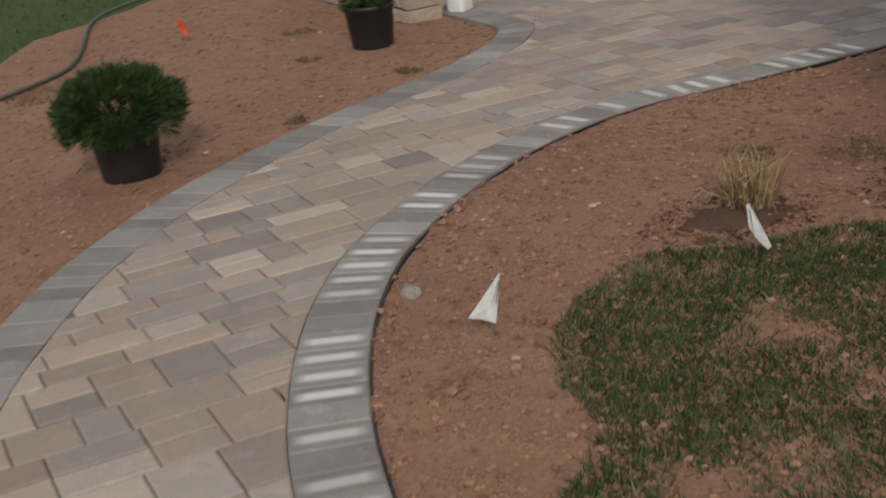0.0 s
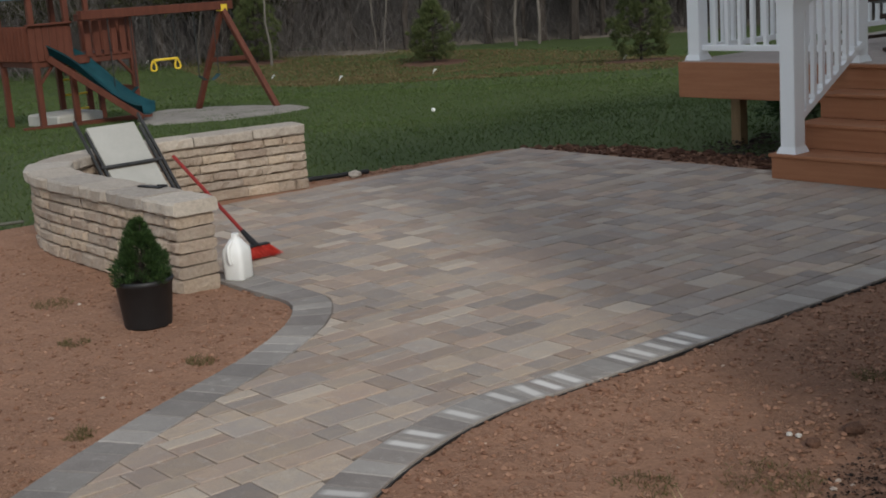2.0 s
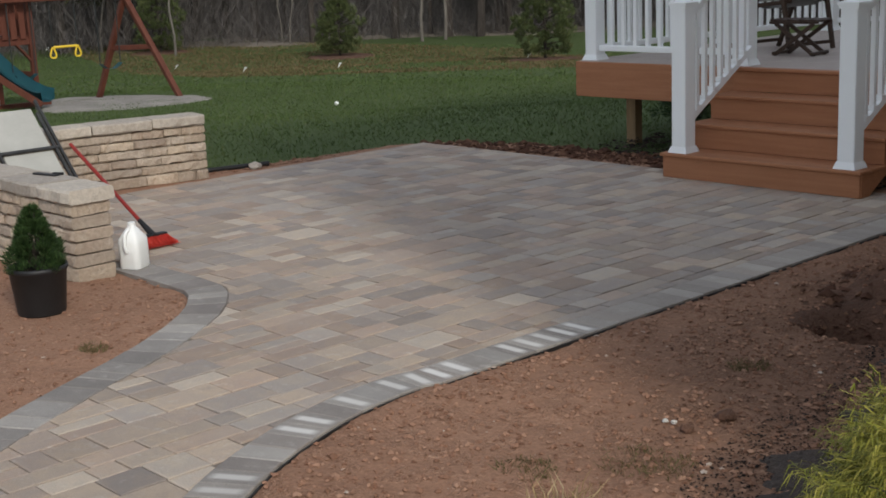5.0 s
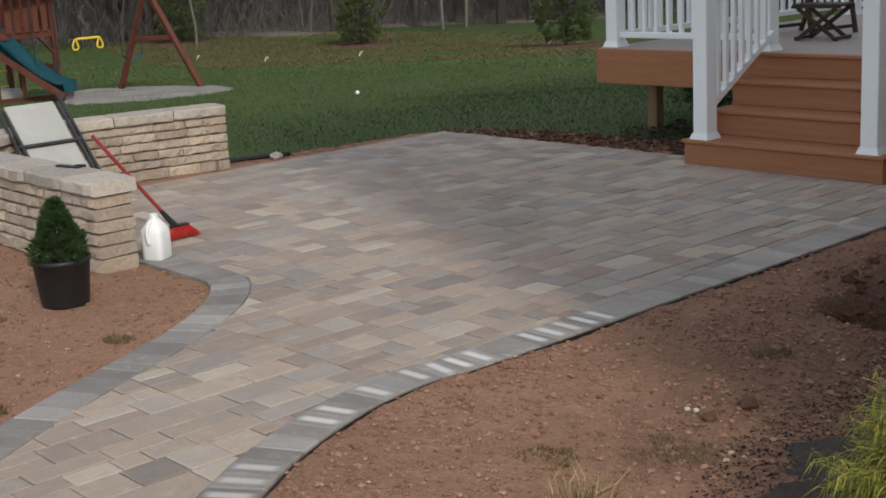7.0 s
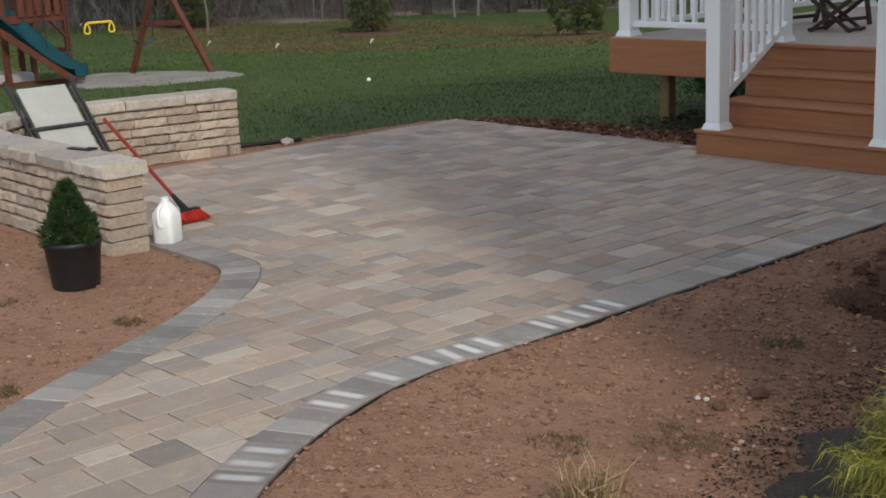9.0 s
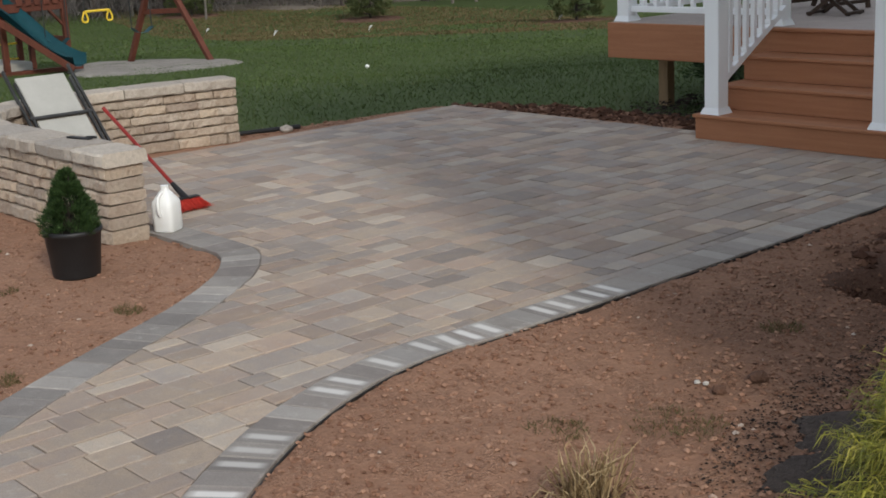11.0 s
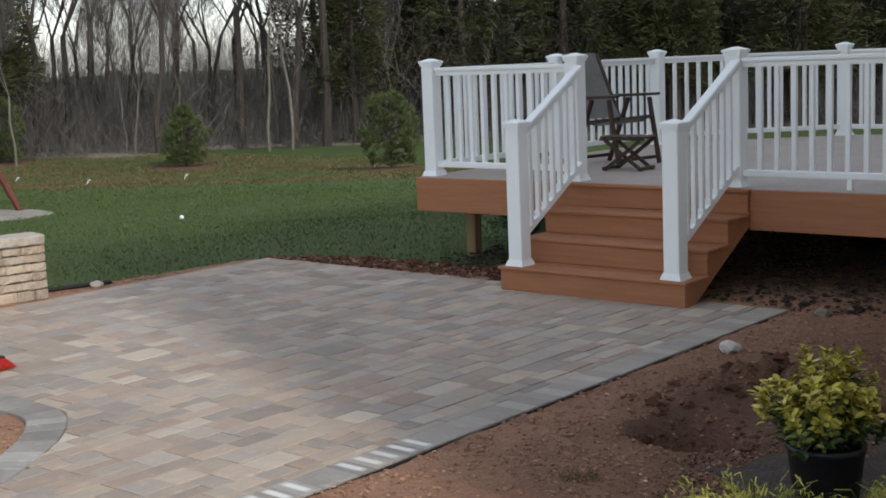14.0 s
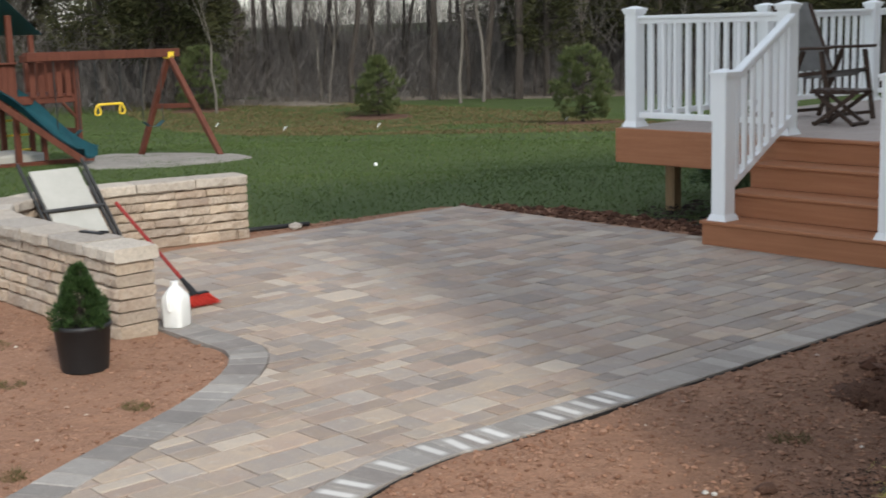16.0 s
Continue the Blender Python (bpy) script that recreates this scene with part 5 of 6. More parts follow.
rod(bm, (0, 0, 0.244), (0, 0, 0.262), 0.023, 0.022, 20)
part("cap", bm, M_JUG, jug)
tube("handle", [(0.0, -0.028, 0.225), (0.0, -0.075, 0.215), (0.0, -0.088, 0.17), (0.0, -0.085, 0.12), (0.0, -0.070, 0.10)], 0.011, M_JUG, jug)

# push broom leaning on the wall
broom = empty("push_broom", "red push broom leaning on the seat wall", "broom")
HEAD, TOP = Vector((-1.06, -3.63, 0.055)), Vector((-2.06, -3.61, 0.545))
bm = bmesh.new()
rod(bm, HEAD.lerp(TOP, 0.16), TOP, 0.0125, 0.0125, 10)
part("handle", bm, M_BROOMRED, broom)
bm = bmesh.new()
rod(bm, HEAD, HEAD.lerp(TOP, 0.17), 0.024, 0.015, 10)
bar(bm, HEAD + Vector((-0.02, -0.09, 0.0)), HEAD + Vector((-0.02, 0.09, 0.0)), 0.05, 0.035)
bmesh.ops.bevel(bm, geom=bm.edges[:], offset=0.003, segments=1, affect="EDGES")
part("head_block", bm, M_BLACK, broom)
g = np.random.default_rng(71)
n = 2600
base = np.stack([HEAD.x + g.uniform(-0.035, 0.01, n), HEAD.y + g.uniform(-0.085, 0.085, n), HEAD.z + g.uniform(-0.014, 0.010, n)], 1)
tip = np.stack([HEAD.x + g.uniform(0.0, 0.11, n), HEAD.y + (base[:, 1] - HEAD.y) * 1.35 + g.normal(0, 0.008, n), np.full(n, 0.004)], 1)
tip[:, 2] += 0.02 * g.random(n) * np.clip((tip[:, 0] - HEAD.x) / 0.15, 0, 1)
v, f = blades(base, tip, 0.003)
raw("bristles", v, f, M_BRISTLE, broom)

# folded table leaning in the curve of the wall
table = empty("folding_table", "folded cream panel table with dark steel legs leaning on the wall", "table")
TB = pose(-2.63, -3.47, 0.012, 0, 0, 90) @ pose(0, 0, 0, -45, 0, 0)


def tpart(name, boxes, mat, w=0.004, lab=""):
    bm = bmesh.new()
    for b in boxes:
        box(bm, *b)
    bmesh.ops.bevel(bm, geom=bm.edges[:], offset=w, segments=1, affect="EDGES")
    bmesh.ops.transform(bm, matrix=TB, verts=bm.verts[:])
    return part(name, bm, mat, table, lab)


tpart("panel", [(-0.19, 0.19, -0.012, 0.012, 0.55, 0.93)], M_PANEL, lab="cream hard panel")
tpart("panel", [(-0.19, 0.19, -0.012, 0.012, 0.12, 0.525)], M_PANEL, lab="cream hard panel")
tpart("crossbar", [(-0.24, 0.24, -0.035, -0.013, 0.525, 0.55)], M_TUBE)
tpart("crossbar", [(-0.20, 0.24, -0.035, -0.013, 0.17, 0.19)], M_TUBE)
for x in (-0.215, -0.255, 0.215, 0.25):
    tpart("leg", [(x - 0.010, x + 0.010, -0.03, 0.0, 0.0, 1.0 if abs(x) > 0.23 else 0.88)], M_TUBE)

bm = bmesh.new()
box(bm, -0.10, 0.10, -0.018, 0.018, 0, 0.010, pose(-1.22, -4.21, 0.506, 0, 0, 12))
box(bm, 0.05, 0.12, -0.008, 0.008, 0.004, 0.018, pose(-1.22, -4.21, 0.506, 0, 0, 28))
bmesh.ops.bevel(bm, geom=bm.edges[:], offset=0.003, segments=1, affect="EDGES")
tagged(part("hand_tool", bm, M_BLACK), "flat black hand tool lying on the capstones", "tool")

# ---- deck furniture ----
chair = empty("folding_chair", "dark wooden folding armchair with a grey sling back", "chair", -0.57, 2.50, DZ + 0.001, -100)


def cpart(thing, name, segs, w, h, mat):
    bm = bmesh.new()
    for a, b in segs:
        bar(bm, a, b, w, h, (0.1, 0.05, 1) if abs(a[2] - b[2]) < 0.5 * (Vector(a) - Vector(b)).length else (1, 0, 0.1))
    bmesh.ops.bevel(bm, geom=bm.edges[:], offset=0.003, segments=1, affect="EDGES")
    return part(name, bm, mat, thing)


for sx in (-0.27, 0.27):
    cpart(chair, "leg", [((sx, 0.30, 0.0), (sx, 0.19, 0.60))], 0.03, 0.04, M_CHAIRWOOD)
    cpart(chair, "leg", [((sx * 0.9, -0.30, 0.0), (sx * 0.9, -0.04, 0.60))], 0.03, 0.04, M_CHAIRWOOD)
    cpart(chair, "arm", [((sx, -0.30, 0.615), (sx, 0.30, 0.63))], 0.055, 0.022, M_CHAIRWOOD)
    cpart(chair, "back_post", [((sx * 0.85, -0.12, 0.36), (sx * 0.85, -0.42, 1.0))], 0.025, 0.035, M_CHAIRWOOD)
    cpart(chair, "seat_rail", [((sx * 0.85, -0.2, 0.38), (sx * 0.85, 0.27, 0.43))], 0.025, 0.035, M_CHAIRWOOD)
cpart(chair, "stretcher", [((-0.27, 0.29, 0.06), (0.27, 0.29, 0.06))], 0.02, 0.03, M_CHAIRWOOD)
cpart(chair, "stretcher", [((-0.25, -0.29, 0.06), (0.25, -0.29, 0.06))], 0.02, 0.03, M_CHAIRWOOD)
for nm, rows in (("sling_back", [(-0.13, 0.42), (-0.24, 0.62), (-0.34, 0.82), (-0.43, 1.02)]), ("sling_seat", [(-0.16, 0.385), (-0.02, 0.36), (0.14, 0.375), (0.27, 0.435)])):
    bm = bmesh.new()
    gr = [[bm.verts.new((x, y, z)) for x in (-0.22, -0.1, 0.1, 0.22)] for y, z in rows]
    for p, q in zip(gr, gr[1:]):
        for k in range(3):
            bm.faces.new((p[k], p[k + 1], q[k + 1], q[k]))
    bmesh.ops.solidify(bm, geom=bm.faces[:], thickness=0.006)
    part(nm, bm, M_SLING, chair, "grey woven sling", smooth=True)

stool = empty("folding_footrest", "dark wooden slatted folding footrest with crossed legs", "stool", -0.12, 2.02, DZ + 0.001, 4)
for i in range(5):
    x = -0.18 + i * 0.09
    cpart(stool, "slat", [((x, -0.13, 0.29), (x, 0.13, 0.29))], 0.06, 0.016, M_CHAIRWOOD)
for y in (-0.12, 0.12):
    cpart(stool, "rail", [((-0.22, y, 0.272), (0.22, y, 0.272))], 0.02, 0.02, M_CHAIRWOOD)
    cpart(stool, "leg", [((-0.18, y, 0.0), (0.18, y, 0.265))], 0.022, 0.032, M_CHAIRWOOD)
    cpart(stool, "leg", [((0.18, y * 0.8, 0.0), (-0.18, y * 0.8, 0.265))], 0.022, 0.032, M_CHAIRWOOD)
for x in (-0.17, 0.17):
    cpart(stool, "stretcher", [((x, -0.15, 0.02), (x, 0.15, 0.02))], 0.025, 0.025, M_CHAIRWOOD)

# ---- play set on the lawn ----
play = empty("play_set", "red-stained wooden play tower with teal slide and swing beam", "play set")


def timber(name, a, b, w, h, mat=M_REDWOOD, parent=None):
    a, b = Vector(a), Vector(b)
    if name not in ("swing_beam", "beam_arm", "frame_leg", "frame_tie", "slide_support"):
        a.y, b.y = a.y + 0.5, b.y + 0.5
    bm = bmesh.new()
    bar(bm, a, b, w, h, (0, 0, 1) if abs(a[2] - b[2]) < 0.8 * (Vector(a) - Vector(b)).length else (1, 0, 0))
    bmesh.ops.bevel(bm, geom=bm.edges[:], offset=0.008, segments=1, affect="EDGES")
    return part(name, bm, mat, parent or play)


XN, XB = -15.35, -16.8                            # near and far faces of the tower
GZ = -0.60
for x, y, top in ((XN, 0.37, 1.55), (XN, 0.98, 1.95), (XN, 2.10, 1.30), (XB, 0.37, 1.55), (XB, 1.35, 1.95), (XB, 1.88, 1.3), (XB, 2.10, 1.3)):
    timber("leg", (x, y, lawn_z(x, y) - 0.08), (x, y, top), 0.095, 0.095)
for y in (0.37, 0.98, 2.10):
    timber("floor_beam", (XN, y, 0.52), (XB, y, 0.52), 0.06, 0.12)
timber("floor_beam", (XN, 0.30, 0.52), (XN, 2.16, 0.52), 0.06, 0.12)
timber("floor_beam", (XB, 0.30, 0.52), (XB, 2.16, 0.52), 0.06, 0.12)
for i in range(11):
    x = XN - 0.07 - i * 0.132
    timber("floor_board", (x, 0.30, 0.59), (x, 2.16, 0.59), 0.125, 0.025)
for y0 in (0.33, 0.45, 0.57, 0.69, 0.81, 0.92):
    timber("wall_board", (XN + 0.06, y0, 0.56), (XN + 0.06, y0, 1.14), 0.115, 0.022)
timber("sill", (XN + 0.08, 0.25, 1.16), (XN + 0.08, 1.02, 1.16), 0.12, 0.035)
for i in range(9):
    x = XN - 0.09 - i * 0.16
    timber("wall_board", (x, 0.31, 0.56), (x, 0.31, 1.14), 0.15, 0.022)
for y0 in (1.30, 1.46, 1.62, 1.78, 1.94):
    timber("rail_board", (XN + 0.055, y0, 0.56), (XN + 0.055, y0, 1.16), 0.11, 0.022)
timber("rail_top", (XN, 1.2, 1.19), (XN, 2.16, 1.19), 0.07, 0.05)
timber("rail_top", (XN, 2.10, 1.19), (XB, 2.10, 1.19), 0.07, 0.05)
for i in range(8):
    timber("rail_board", (XN - 0.15 - i * 0.17, 2.15, 0.56), (XN - 0.15 - i * 0.17, 2.15, 1.16), 0.11, 0.022)
for y0 in (0.37, 2.1):
    timber("brace", (XN, y0 + (0.3 if y0 < 1 else -0.3), 0.50), (XN, y0, 0.15), 0.07, 0.04)
timber("cross_rail", (XN, 2.10, -0.05), (XB, 2.10, -0.05), 0.04, 0.09)
timber("base_timber", (XN + 0.05, 0.0, GZ + 0.04), (XN + 0.05, 2.3, GZ + 0.02), 0.12, 0.14)
for z in (-0.42, -0.15, 0.12, 0.38):
    timber("rung", (XB, 1.35, z), (XB, 1.88, z), 0.035, 0.035, M_YELLOW)
for x in (XN, XB):
    timber("roof_post", (x, 0.37, 1.5), (x, 0.37, 1.62), 0.08, 0.08)
    timber("roof_post", (x, 1.35, 1.2), (x, 1.35, 1.62), 0.08, 0.08)
bm = bmesh.new()
pr = [(XN + 0.15, 0.7, 1.58), (XN + 0.15, 1.36, 2.25), (XN + 0.15, 2.0, 1.62)]
a = [bm.verts.new(p) for p in pr]
b = [bm.verts.new((XB - 0.15, p[1], p[2])) for p in pr]
bm.faces.new((a[0], a[1], b[1], b[0]))
bm.faces.new((a[1], a[2], b[2], b[1]))
bmesh.ops.solidify(bm, geom=bm.faces[:], thickness=0.02)
part("canopy", bm, M_TEAL, play, "teal canvas roof")
# swing beam and its A-frame
A0, A1 = Vector((-14.92, 1.55, 1.26)), Vector((-15.52, 4.75, 1.22))
timber("swing_beam", A0, A1, 0.09, 0.15)
timber("beam_arm", (-14.92, 1.75, 1.22), (XN - 0.2, 1.75, 1.22), 0.09, 0.12)
APEX = Vector((-15.50, 4.53, 1.18))
FR, FL = Vector((-14.48, 4.93, -0.72)), Vector((-16.46, 4.33, -0.78))
timber("frame_leg", FR, APEX, 0.095, 0.095)
timber("frame_leg", FL, APEX, 0.095, 0.095)
timber("frame_tie", FR.lerp(APEX, 0.52), FL.lerp(APEX, 0.52), 0.05, 0.09)
bm = bmesh.new()
box(bm, -0.07, 0.07, -0.07, 0.07, -0.06, 0.06, pose(APEX.x, APEX.y, APEX.z, 0, 0, 12))
part("bracket", bm, M_YELLOW, play, "yellow metal corner bracket")


def hung(t, drop, d=0.0):
    p = A0.lerp(A1, t)
    return Vector((p.x, p.y, p.z - 0.075 - drop))


for t0, t1, drop in ((0.42, 0.58, 0.78),):
    for t in (t0, t1):
        bm = bmesh.new()
        rod(bm, hung(t, 0), hung(t, drop), 0.010, 0.010, 6)
        part("rope", bm, M_CHAIN, play)
    bm = bmesh.new()
    rod(bm, hung(t0, drop), hung(t1, drop), 0.022, 0.022, 8)
    part("trapeze_bar", bm, M_YELLOW, play)
    for t in (t0, t1):
        p = hung(t, drop)
        tube("trapeze_ring", [(p.x, p.y - 0.005, p.z), (p.x, p.y - 0.09, p.z - 0.16), (p.x, p.y, p.z - 0.2), (p.x, p.y + 0.09, p.z - 0.16), (p.x, p.y + 0.005, p.z)], 0.016, M_YELLOW, play)
for t0, t1, drop in ((0.72, 0.86, 1.2), (0.16, 0.30, 1.25)):
    for t in (t0, t1):
        bm = bmesh.new()
        rod(bm, hung(t, 0), hung(t, drop - 0.06), 0.011, 0.011, 6)
        part("chain", bm, M_CHAIN, play)
    p, q = hung(t0, drop - 0.06), hung(t1, drop - 0.06)
    bm = bmesh.new()
    mid = (p + q) / 2 - Vector((0, 0, 0.10))
    seq = [p, p.lerp(mid, 0.6) - Vector((0, 0, 0.03)), mid, q.lerp(mid, 0.6) - Vector((0, 0, 0.03)), q]
    gr = [[bm.verts.new((s.x + o, s.y, s.z)) for o in (-0.08, 0.08)] for s in seq]
    for r0, r1 in zip(gr, gr[1:]):
        bm.faces.new((r0[0], r0[1], r1[1], r1[0]))
    bmesh.ops.solidify(bm, geom=bm.faces[:], thickness=0.015)
    part("swing_seat", bm, M_TEAL, play, "teal sling swing seat")
# slide
S0, S1 = Vector((-15.45, 1.28, 0.62)), Vector((-14.33, 2.30, -0.46))
d = (S1 - S0)
flat = Vector((d.x, d.y, 0)).normalized()
sd = Vector((-flat.y, flat.x, 0))
bm = bmesh.new()
rows = []
for i in range(17):
    t = i / 16
    p = S0.lerp(S1, t)
    p.z = S0.z + (S1.z - S0.z) * (t ** 0.95) + 0.07 * math.sin(t * 6.28)
    if t > 0.85:
        p.z = max(p.z, S1.z + 0.02)
    prof = [(-0.35, 0.18), (-0.31, 0.20), (-0.27, 0.03), (0, 0.0), (0.27, 0.03), (0.31, 0.20), (0.35, 0.18)]
    rows.append([bm.verts.new(p + sd * o + Vector((0, 0, h))) for o, h in prof])
for r0, r1 in zip(rows, rows[1:]):
    for k in range(6):
        bm.faces.new((r0[k], r0[k + 1], r1[k + 1], r1[k]))
bmesh.ops.solidify(bm, geom=bm.faces[:], thickness=0.02)
part("slide", bm, M_TEAL, play, "teal moulded slide", smooth=True)
timber("slide_support", S0 - sd * 0.3 - Vector((0, 0, 0.02)), S1 - sd * 0.3, 0.05, 0.11)
sand = bevelled(-1.0, 0.0, 0, 0.9, 0, 0.22, 0.03)
sb = part("sandbox_cover", sand, M_PANEL)
sb.matrix_basis = pose(-15.55, 1.2, lawn_z(-16.2, 1.2) - 0.02, 0, 0, 8)
tagged(sb, "pale low sandbox cover under the play tower", "sandbox")
sheet("gravel_bed", [(-13.0, 1.6), (-12.2, 2.55), (-12.6, 4.2), (-13.3, 4.95), (-14.3, 5.4), (-16.4, 5.3), (-17.6, 4.2), (-16.6, 3.0), (-15.0, 2.2), (-14.0, 1.7)], 0.2, lambda x, y: lawn_z(x, y) + 0.030 + 0.025 * noise.noise(Vector((x, y, 2)) * 1.7), M_GRAVEL, "worn grey gravel bed under the swings", "gravel", 0.3, 0.08)

# ---- young pines on the lawn ----
def sapling(x, y, h, r, seed, full=0.7, mat=M_PINE):
    e = empty("young_pine", "bushy young pine on a mulched spot of lawn", "tree", x, y, lawn_z(x, y), group="young pines")
    bm = bmesh.new()
    rod(bm, (0, 0, -0.05), (0, 0, h * 0.5), 0.045, 0.03, 8)
    rod(bm, (0, 0, h * 0.5), (0, 0, h * 0.96), 0.03, 0.008, 8)
    g = np.random.default_rng(seed)
    shoots = []
    for i in range(260):
        t = g.random() ** 1.1
        a = g.uniform(0, 6.28)
        prof = math.sin(min(1.0, t * 0.76 + 0.20) * math.pi) ** full
        rad = r * prof * g.uniform(0.45, 1.05) * (1 + 0.35 * noise.noise(Vector((math.cos(a), math.sin(a), t * 3 + seed)) * 1.6))
        p = (rad * math.cos(a), rad * math.sin(a), h * (0.08 + 0.90 * t))
        shoots.append((p, (math.cos(a) * 0.6, math.sin(a) * 0.6, 0.65), g.uniform(0.05, 0.10)))
        if i % 3 == 0:
            rod(bm, (0, 0, p[2] * 0.85), p, 0.012, 0.005, 5)
    part("trunk", bm, M_BARK, e)
    foliage(e, shoots, 20000, 0.095, 0.012, mat, "crown", 0.4, seed)
    return e


sapling(-27.6, 19.05, 2.0, 0.72, 41, 0.9)
sapling(-18.2, 18.6, 2.1, 0.80, 43, 0.45)
sapling(-36.5, 17.8, 2.4, 0.95, 45, 0.6)
for i, (x, y) in enumerate(((-27.6, 19.05), (-18.2, 18.6), (-36.5, 17.8))):
    ring = [(x + 1.2 * math.cos(a), y + 1.2 * math.sin(a)) for a in np.linspace(0, 5.9, 14)]
    sheet("mulch_ring", ring, 0.2, lambda a, b: lawn_z(a, b) + 0.06, M_DARKSOIL, "dark mulched soil round a young pine", "mulch", 0.3, 0.06)

# low shrub by the deck's far corner post
yew = empty("low_shrub", "dark low shrub growing beside the deck", "shrub", -1.75, 2.75, -0.05)
sh = dome_shoots(90, 0.34, 0.34, 0.36, 0.16, 91, 0.05, 0.5, -0.3)
stems(yew, sh[:30], (0, 0, 0), 0.008, M_BARK)
foliage(yew, sh, 4500, 0.06, 0.007, M_SPRUCE, up=0.3, seed=92)

# ---- woods ----
def bare_tree(name, label, seed, height, radius, mat, spread=0.5, depth=4, group="bare trees"):
    """A leafless tree: tapered trunk that forks into limbs and twigs."""
    rs = random.Random(seed)
    e = empty(name, label, "tree", group=group)
    trunk, limbs = bmesh.new(), bmesh.new()
    ends = []

    def grow(bm_, p, d, length, r, level):
        n = 3 if level < 2 else 2
        for i in range(n):
            q = p + d * (length / n)
            r2 = r * (0.86 if level else 0.88)
            rod(trunk if level == 0 else limbs, p, q + d * (r * 0.3), r, r2, 7 if level == 0 else (5 if level < 3 else 3))
            if level and level < depth and rs.random() < 0.75:
                side = Vector((rs.gauss(0, 1), rs.gauss(0, 1), rs.uniform(0.1, 0.9))).normalized()
                grow(bm_, q, (d * 0.55 + side * spread * 1.2).normalized(), length * rs.uniform(0.4, 0.65), r2 * 0.5, level + 1)
            p, r = q, r2
            d = (d + Vector((rs.gauss(0, 0.10), rs.gauss(0, 0.10), 0.05))).normalized()
        if level >= 2:
            ends.append((p, d))
        if level < depth:
            for k in range(rs.choice((2, 3)) if level else rs.choice((2, 3))):
                side = Vector((rs.gauss(0, 1), rs.gauss(0, 1), rs.uniform(0.0, 0.6))).normalized()
                grow(bm_, p, (d * 0.85 + side * spread).normalized(), length * rs.uniform(0.55, 0.85), r * rs.uniform(0.5, 0.72), level + 1)
    grow(trunk, Vector((0, 0, -0.3)), Vector((rs.gauss(0, 0.03), rs.gauss(0, 0.03), 1)).normalized(), height * 0.38, radius, 0)
    part("trunk", trunk, mat, e)
    part("crown", limbs, mat, e)
    gt = np.random.default_rng(seed)
    P = np.array([tuple(p) for p, q in ends])
    Q = np.array([tuple(q) for p, q in ends])
    k = gt.integers(0, len(P), 2600)
    base = P[k] + gt.normal(0, 0.18, (2600, 3))
    way = Q[k] * 0.8 + gt.normal(0, 0.5, (2600, 3)) + np.array([0, 0, 0.35])
    v, f = blades(base, base + way * gt.uniform(0.4, 1.3, (2600, 1)), gt.uniform(0.006, 0.015, 2600))
    raw("twig_crown", v, f, M_BRUSH, e)
    return e


def cedar(seed, h, r):
    """A tall dark evergreen with ragged drooping sprays and a bare lower stem."""
    e = empty("evergreen_tree", "tall dark ragged evergreen at the wood's edge", "tree", group="evergreens")
    g = np.random.default_rng(seed)
    bm = bmesh.new()
    rod(bm, (0, 0, -0.3), (0, 0, h * 0.6), 0.16, 0.10, 8)
    rod(bm, (0, 0, h * 0.6), (0.1, 0, h * 0.97), 0.10, 0.02, 8)
    shoots = []
    for i in range(200):
        t = g.random()
        z = h * (0.20 + 0.80 * t)
        a = g.uniform(0, 6.28)
        rad = r * (1 - t) ** 0.6 * g.uniform(0.3, 1.05) + 0.1
        p = (rad * math.cos(a), rad * math.sin(a), z + g.normal(0, 0.1))
        shoots.append((p, (math.cos(a), math.sin(a), 0.1), 0.42))
        if i % 2 == 0:
            rod(bm, (0, 0, z - 0.2), p, 0.03, 0.008, 4)
    part("trunk", bm, M_BARK, e)
    foliage(e, shoots, 8500, 0.28, 0.044, M_CEDAR, "crown", 0.1, seed)
    return e


CAM0 = Vector((5.9, -7.6))


def far_place(angle, dist):
    a = radians(angle)
    return CAM0.x + dist * math.cos(a), CAM0.y + dist * math.sin(a)


rs = random.Random(99)
kinds = [bare_tree("bare_tree", "tall leafless tree with grey bark at the wood's edge", 100 + i, rs.uniform(11, 15), rs.uniform(0.10, 0.17), M_BARK, 0.42, 4) for i in range(5)]
pale = [bare_tree("bare_tree", "slender pale leafless tree at the wood's edge", 120 + i, rs.uniform(8, 10), 0.062, M_PALEBARK, 0.36, 4) for i in range(2)]
green = [cedar(140 + i, rs.uniform(8, 11), rs.uniform(1.6, 2.3)) for i in range(3)]
used = {}


def plant(lib, angle, dist, turn, scale=1.0):
    src = rs.choice(lib)
    x, y = far_place(angle, dist)
    m = pose(x, y, lawn_z(x, y), 0, 0, turn)
    if src.name not in used:
        used[src.name] = 1
        src.matrix_basis = m
        src.scale = (scale,) * 3
        return
    o = copy_thing(src, m)
    o.scale = (scale,) * 3


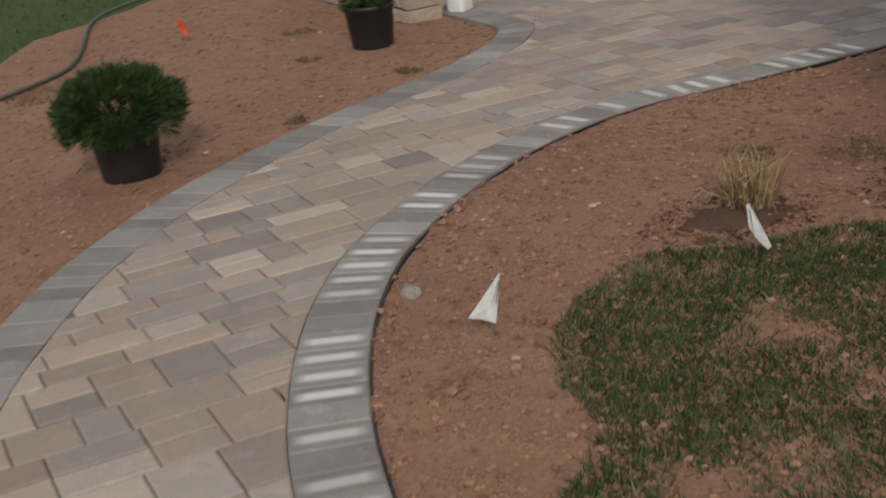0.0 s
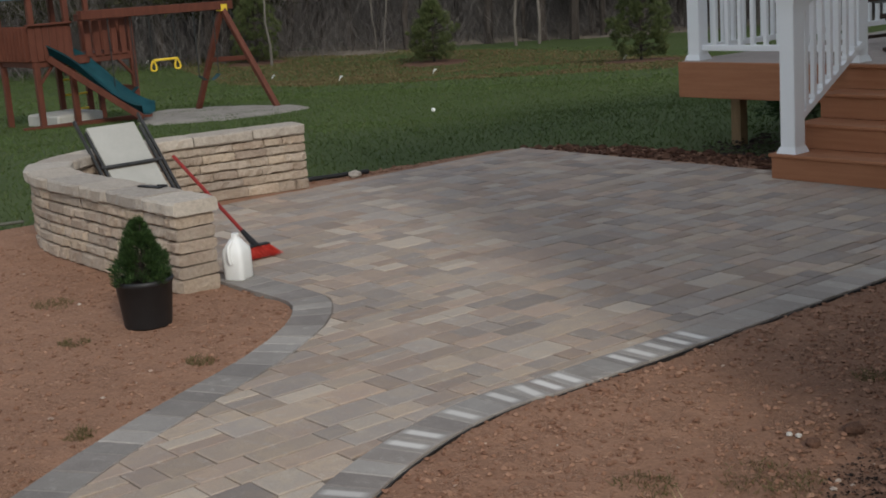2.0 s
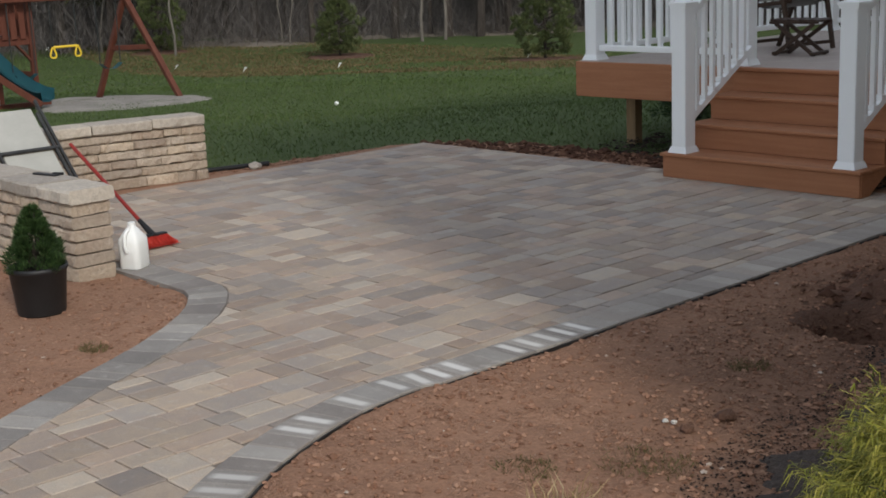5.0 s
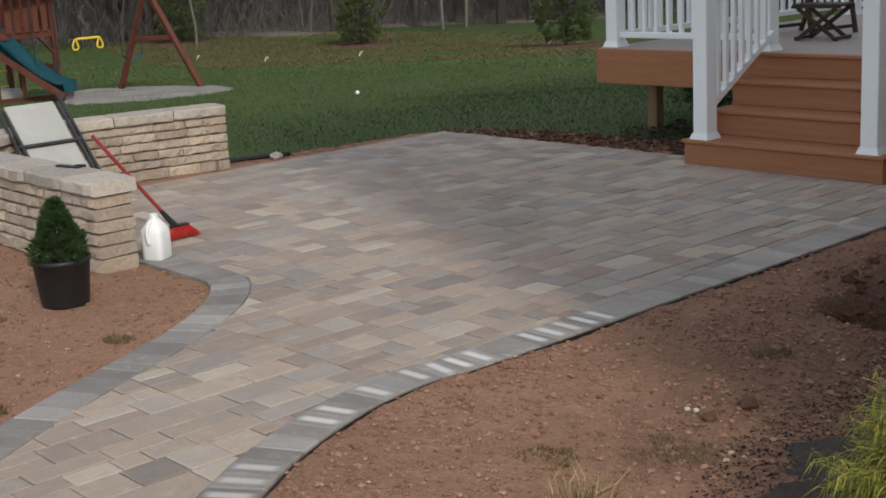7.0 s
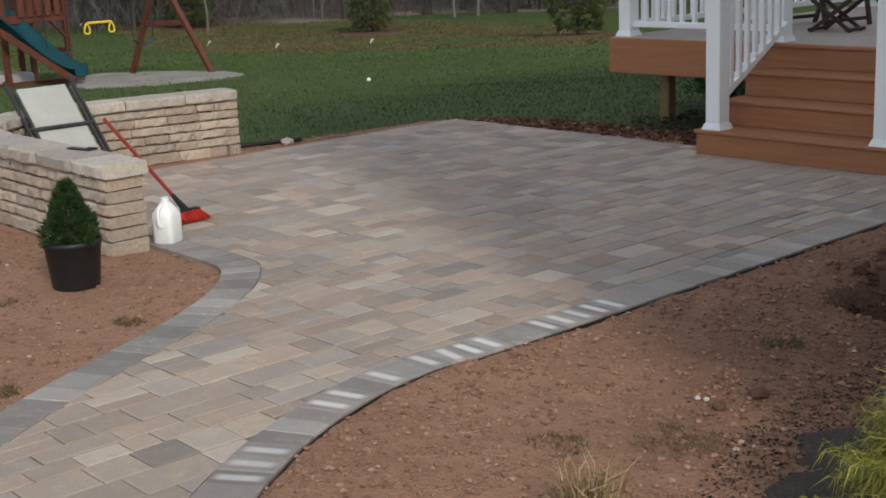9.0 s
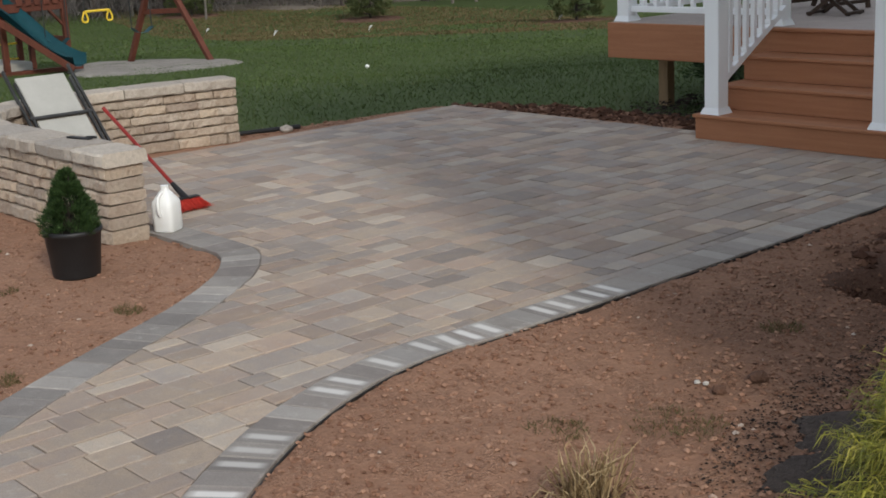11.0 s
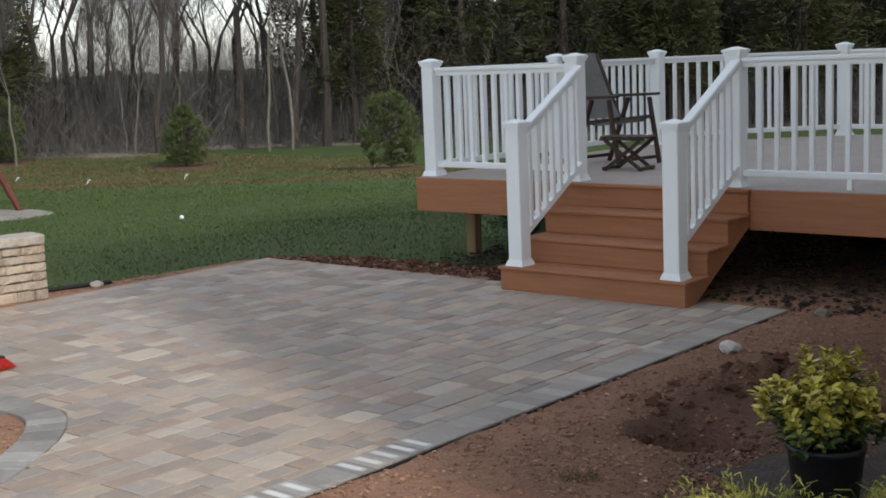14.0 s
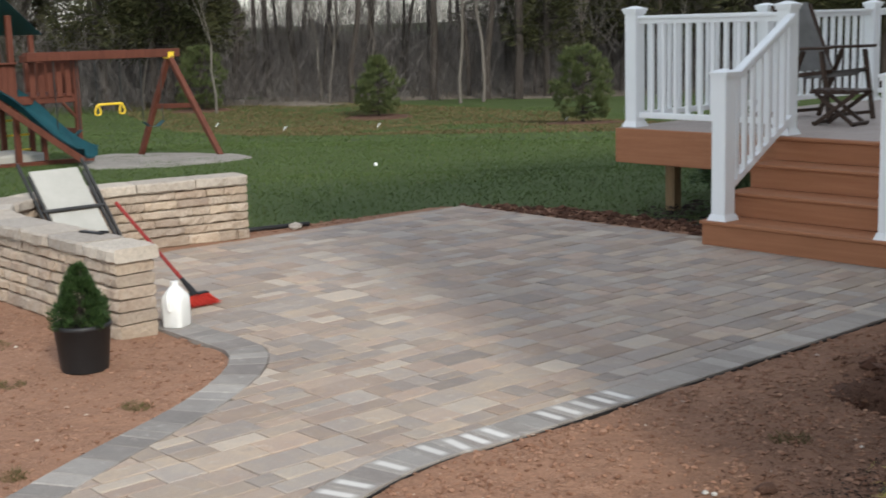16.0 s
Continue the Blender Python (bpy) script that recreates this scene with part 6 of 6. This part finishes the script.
for ang, dist, size in ((142.6, 51, 1.2), (141.9, 56, 1.0), (139.1, 51.5, 1.1), (137.5, 52.5, 1.0), (136.7, 51, 1.1), (135.4, 50.5, 1.2), (134.6, 53, 1.0), (147.6, 55, 1.05),
                        (146.3, 57, 1.0), (145.0, 56, 1.1), (143.7, 58, 0.95), (140.4, 57, 0.95), (150.6, 54, 1.0), (153.0, 53, 1.1), (157.0, 52, 1.0)):
    plant(kinds, ang, dist, rs.uniform(0, 360), size)
for i in range(105):
    ang = 112 + 62 * (i + rs.random()) / 105
    plant(kinds, ang, rs.uniform(58, 90), rs.uniform(0, 360), rs.uniform(0.75, 1.15))
for ang, dist, size in ((137.9, 49, 1.1), (136.9, 49.3, 1.15), (148.5, 47.5, 0.8), (143.6, 51, 0.75), (143.95, 51.5, 0.7), (141.6, 53, 0.75), (151.5, 52, 0.8), (163, 52, 0.9), (156, 55, 0.8), (132.4, 52, 0.9), (166, 56, 0.9)):
    plant(pale, ang, dist, rs.uniform(0, 360), size)
for i in range(62):
    ang = rs.choice((rs.uniform(108, 136.0), rs.uniform(108, 136.0), rs.uniform(108, 134.5), rs.uniform(148.6, 151.5), rs.uniform(152, 176)))
    plant(green, ang, rs.uniform(50, 60) if ang < 134.5 or ang > 148 else rs.uniform(55, 70), rs.uniform(0, 360), rs.uniform(0.8, 1.3))

g = np.random.default_rng(55)
n = 150000
ang = np.radians(g.uniform(106, 180, n))
dist = g.uniform(50, 78, n)
x, y = CAM0.x + dist * np.cos(ang), CAM0.y + dist * np.sin(ang)
z = np.full(n, -1.45)
patch = np.array([noise.noise(Vector((a * 0.25, b * 0.25, 4.0))) for a, b in zip(x, y)])
deg = np.degrees(ang)
lift = g.random(n) ** 1.9 * (4.6 + 3.4 * patch + 1.6 * np.clip((137 - deg) / 4, 0, 1))
base = np.stack([x, y, z + lift * 0.8], 1)
hh = g.uniform(0.4, 1.5, n)
tip = base + np.stack([g.normal(0, 0.55, n) * hh, g.normal(0, 0.55, n) * hh, hh], 1)
v, f = blades(base, tip, g.uniform(0.006, 0.017, n))
tagged(raw("undergrowth", v, f, M_BRUSH), "tangled bare brush under the trees", "brush", kind="stuff")
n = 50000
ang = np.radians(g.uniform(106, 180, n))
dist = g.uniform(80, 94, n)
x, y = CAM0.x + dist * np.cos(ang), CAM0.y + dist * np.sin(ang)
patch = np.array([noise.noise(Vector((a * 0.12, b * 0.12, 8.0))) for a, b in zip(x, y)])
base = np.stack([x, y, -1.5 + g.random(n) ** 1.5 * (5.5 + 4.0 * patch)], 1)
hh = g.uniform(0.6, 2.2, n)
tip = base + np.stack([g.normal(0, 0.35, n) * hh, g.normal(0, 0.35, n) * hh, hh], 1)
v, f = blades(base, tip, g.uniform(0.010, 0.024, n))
tagged(raw("far_brush", v, f, M_FARBRUSH), "bare branches deep in the woods, paled by painted haze", "brush", kind="stuff")
sheet("woodland_floor", [far_place(a, 50.5 + 1.5 * math.sin(a * 0.6) + (6 if a > 150 else 0)) for a in range(104, 184, 4)] + [far_place(a, 92) for a in range(182, 102, -4)], 1.0, lambda a, b: -1.40 + 0.12 * noise.noise(Vector((a, b, 0)) * 0.4), M_LITTER, "brown leaf litter under bare trees", "woodland floor", 0.5, 0.2)
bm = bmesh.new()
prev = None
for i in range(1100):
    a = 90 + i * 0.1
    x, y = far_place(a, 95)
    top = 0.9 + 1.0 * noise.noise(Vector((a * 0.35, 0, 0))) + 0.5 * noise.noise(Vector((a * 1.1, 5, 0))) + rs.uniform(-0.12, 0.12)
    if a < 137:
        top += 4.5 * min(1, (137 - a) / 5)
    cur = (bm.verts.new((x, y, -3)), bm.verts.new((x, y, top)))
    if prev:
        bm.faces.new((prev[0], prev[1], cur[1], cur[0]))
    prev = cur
tagged(part("backdrop", bm, M_BACK), "grey-brown wall of distant woods with haze in its colour", "woods", kind="structure")
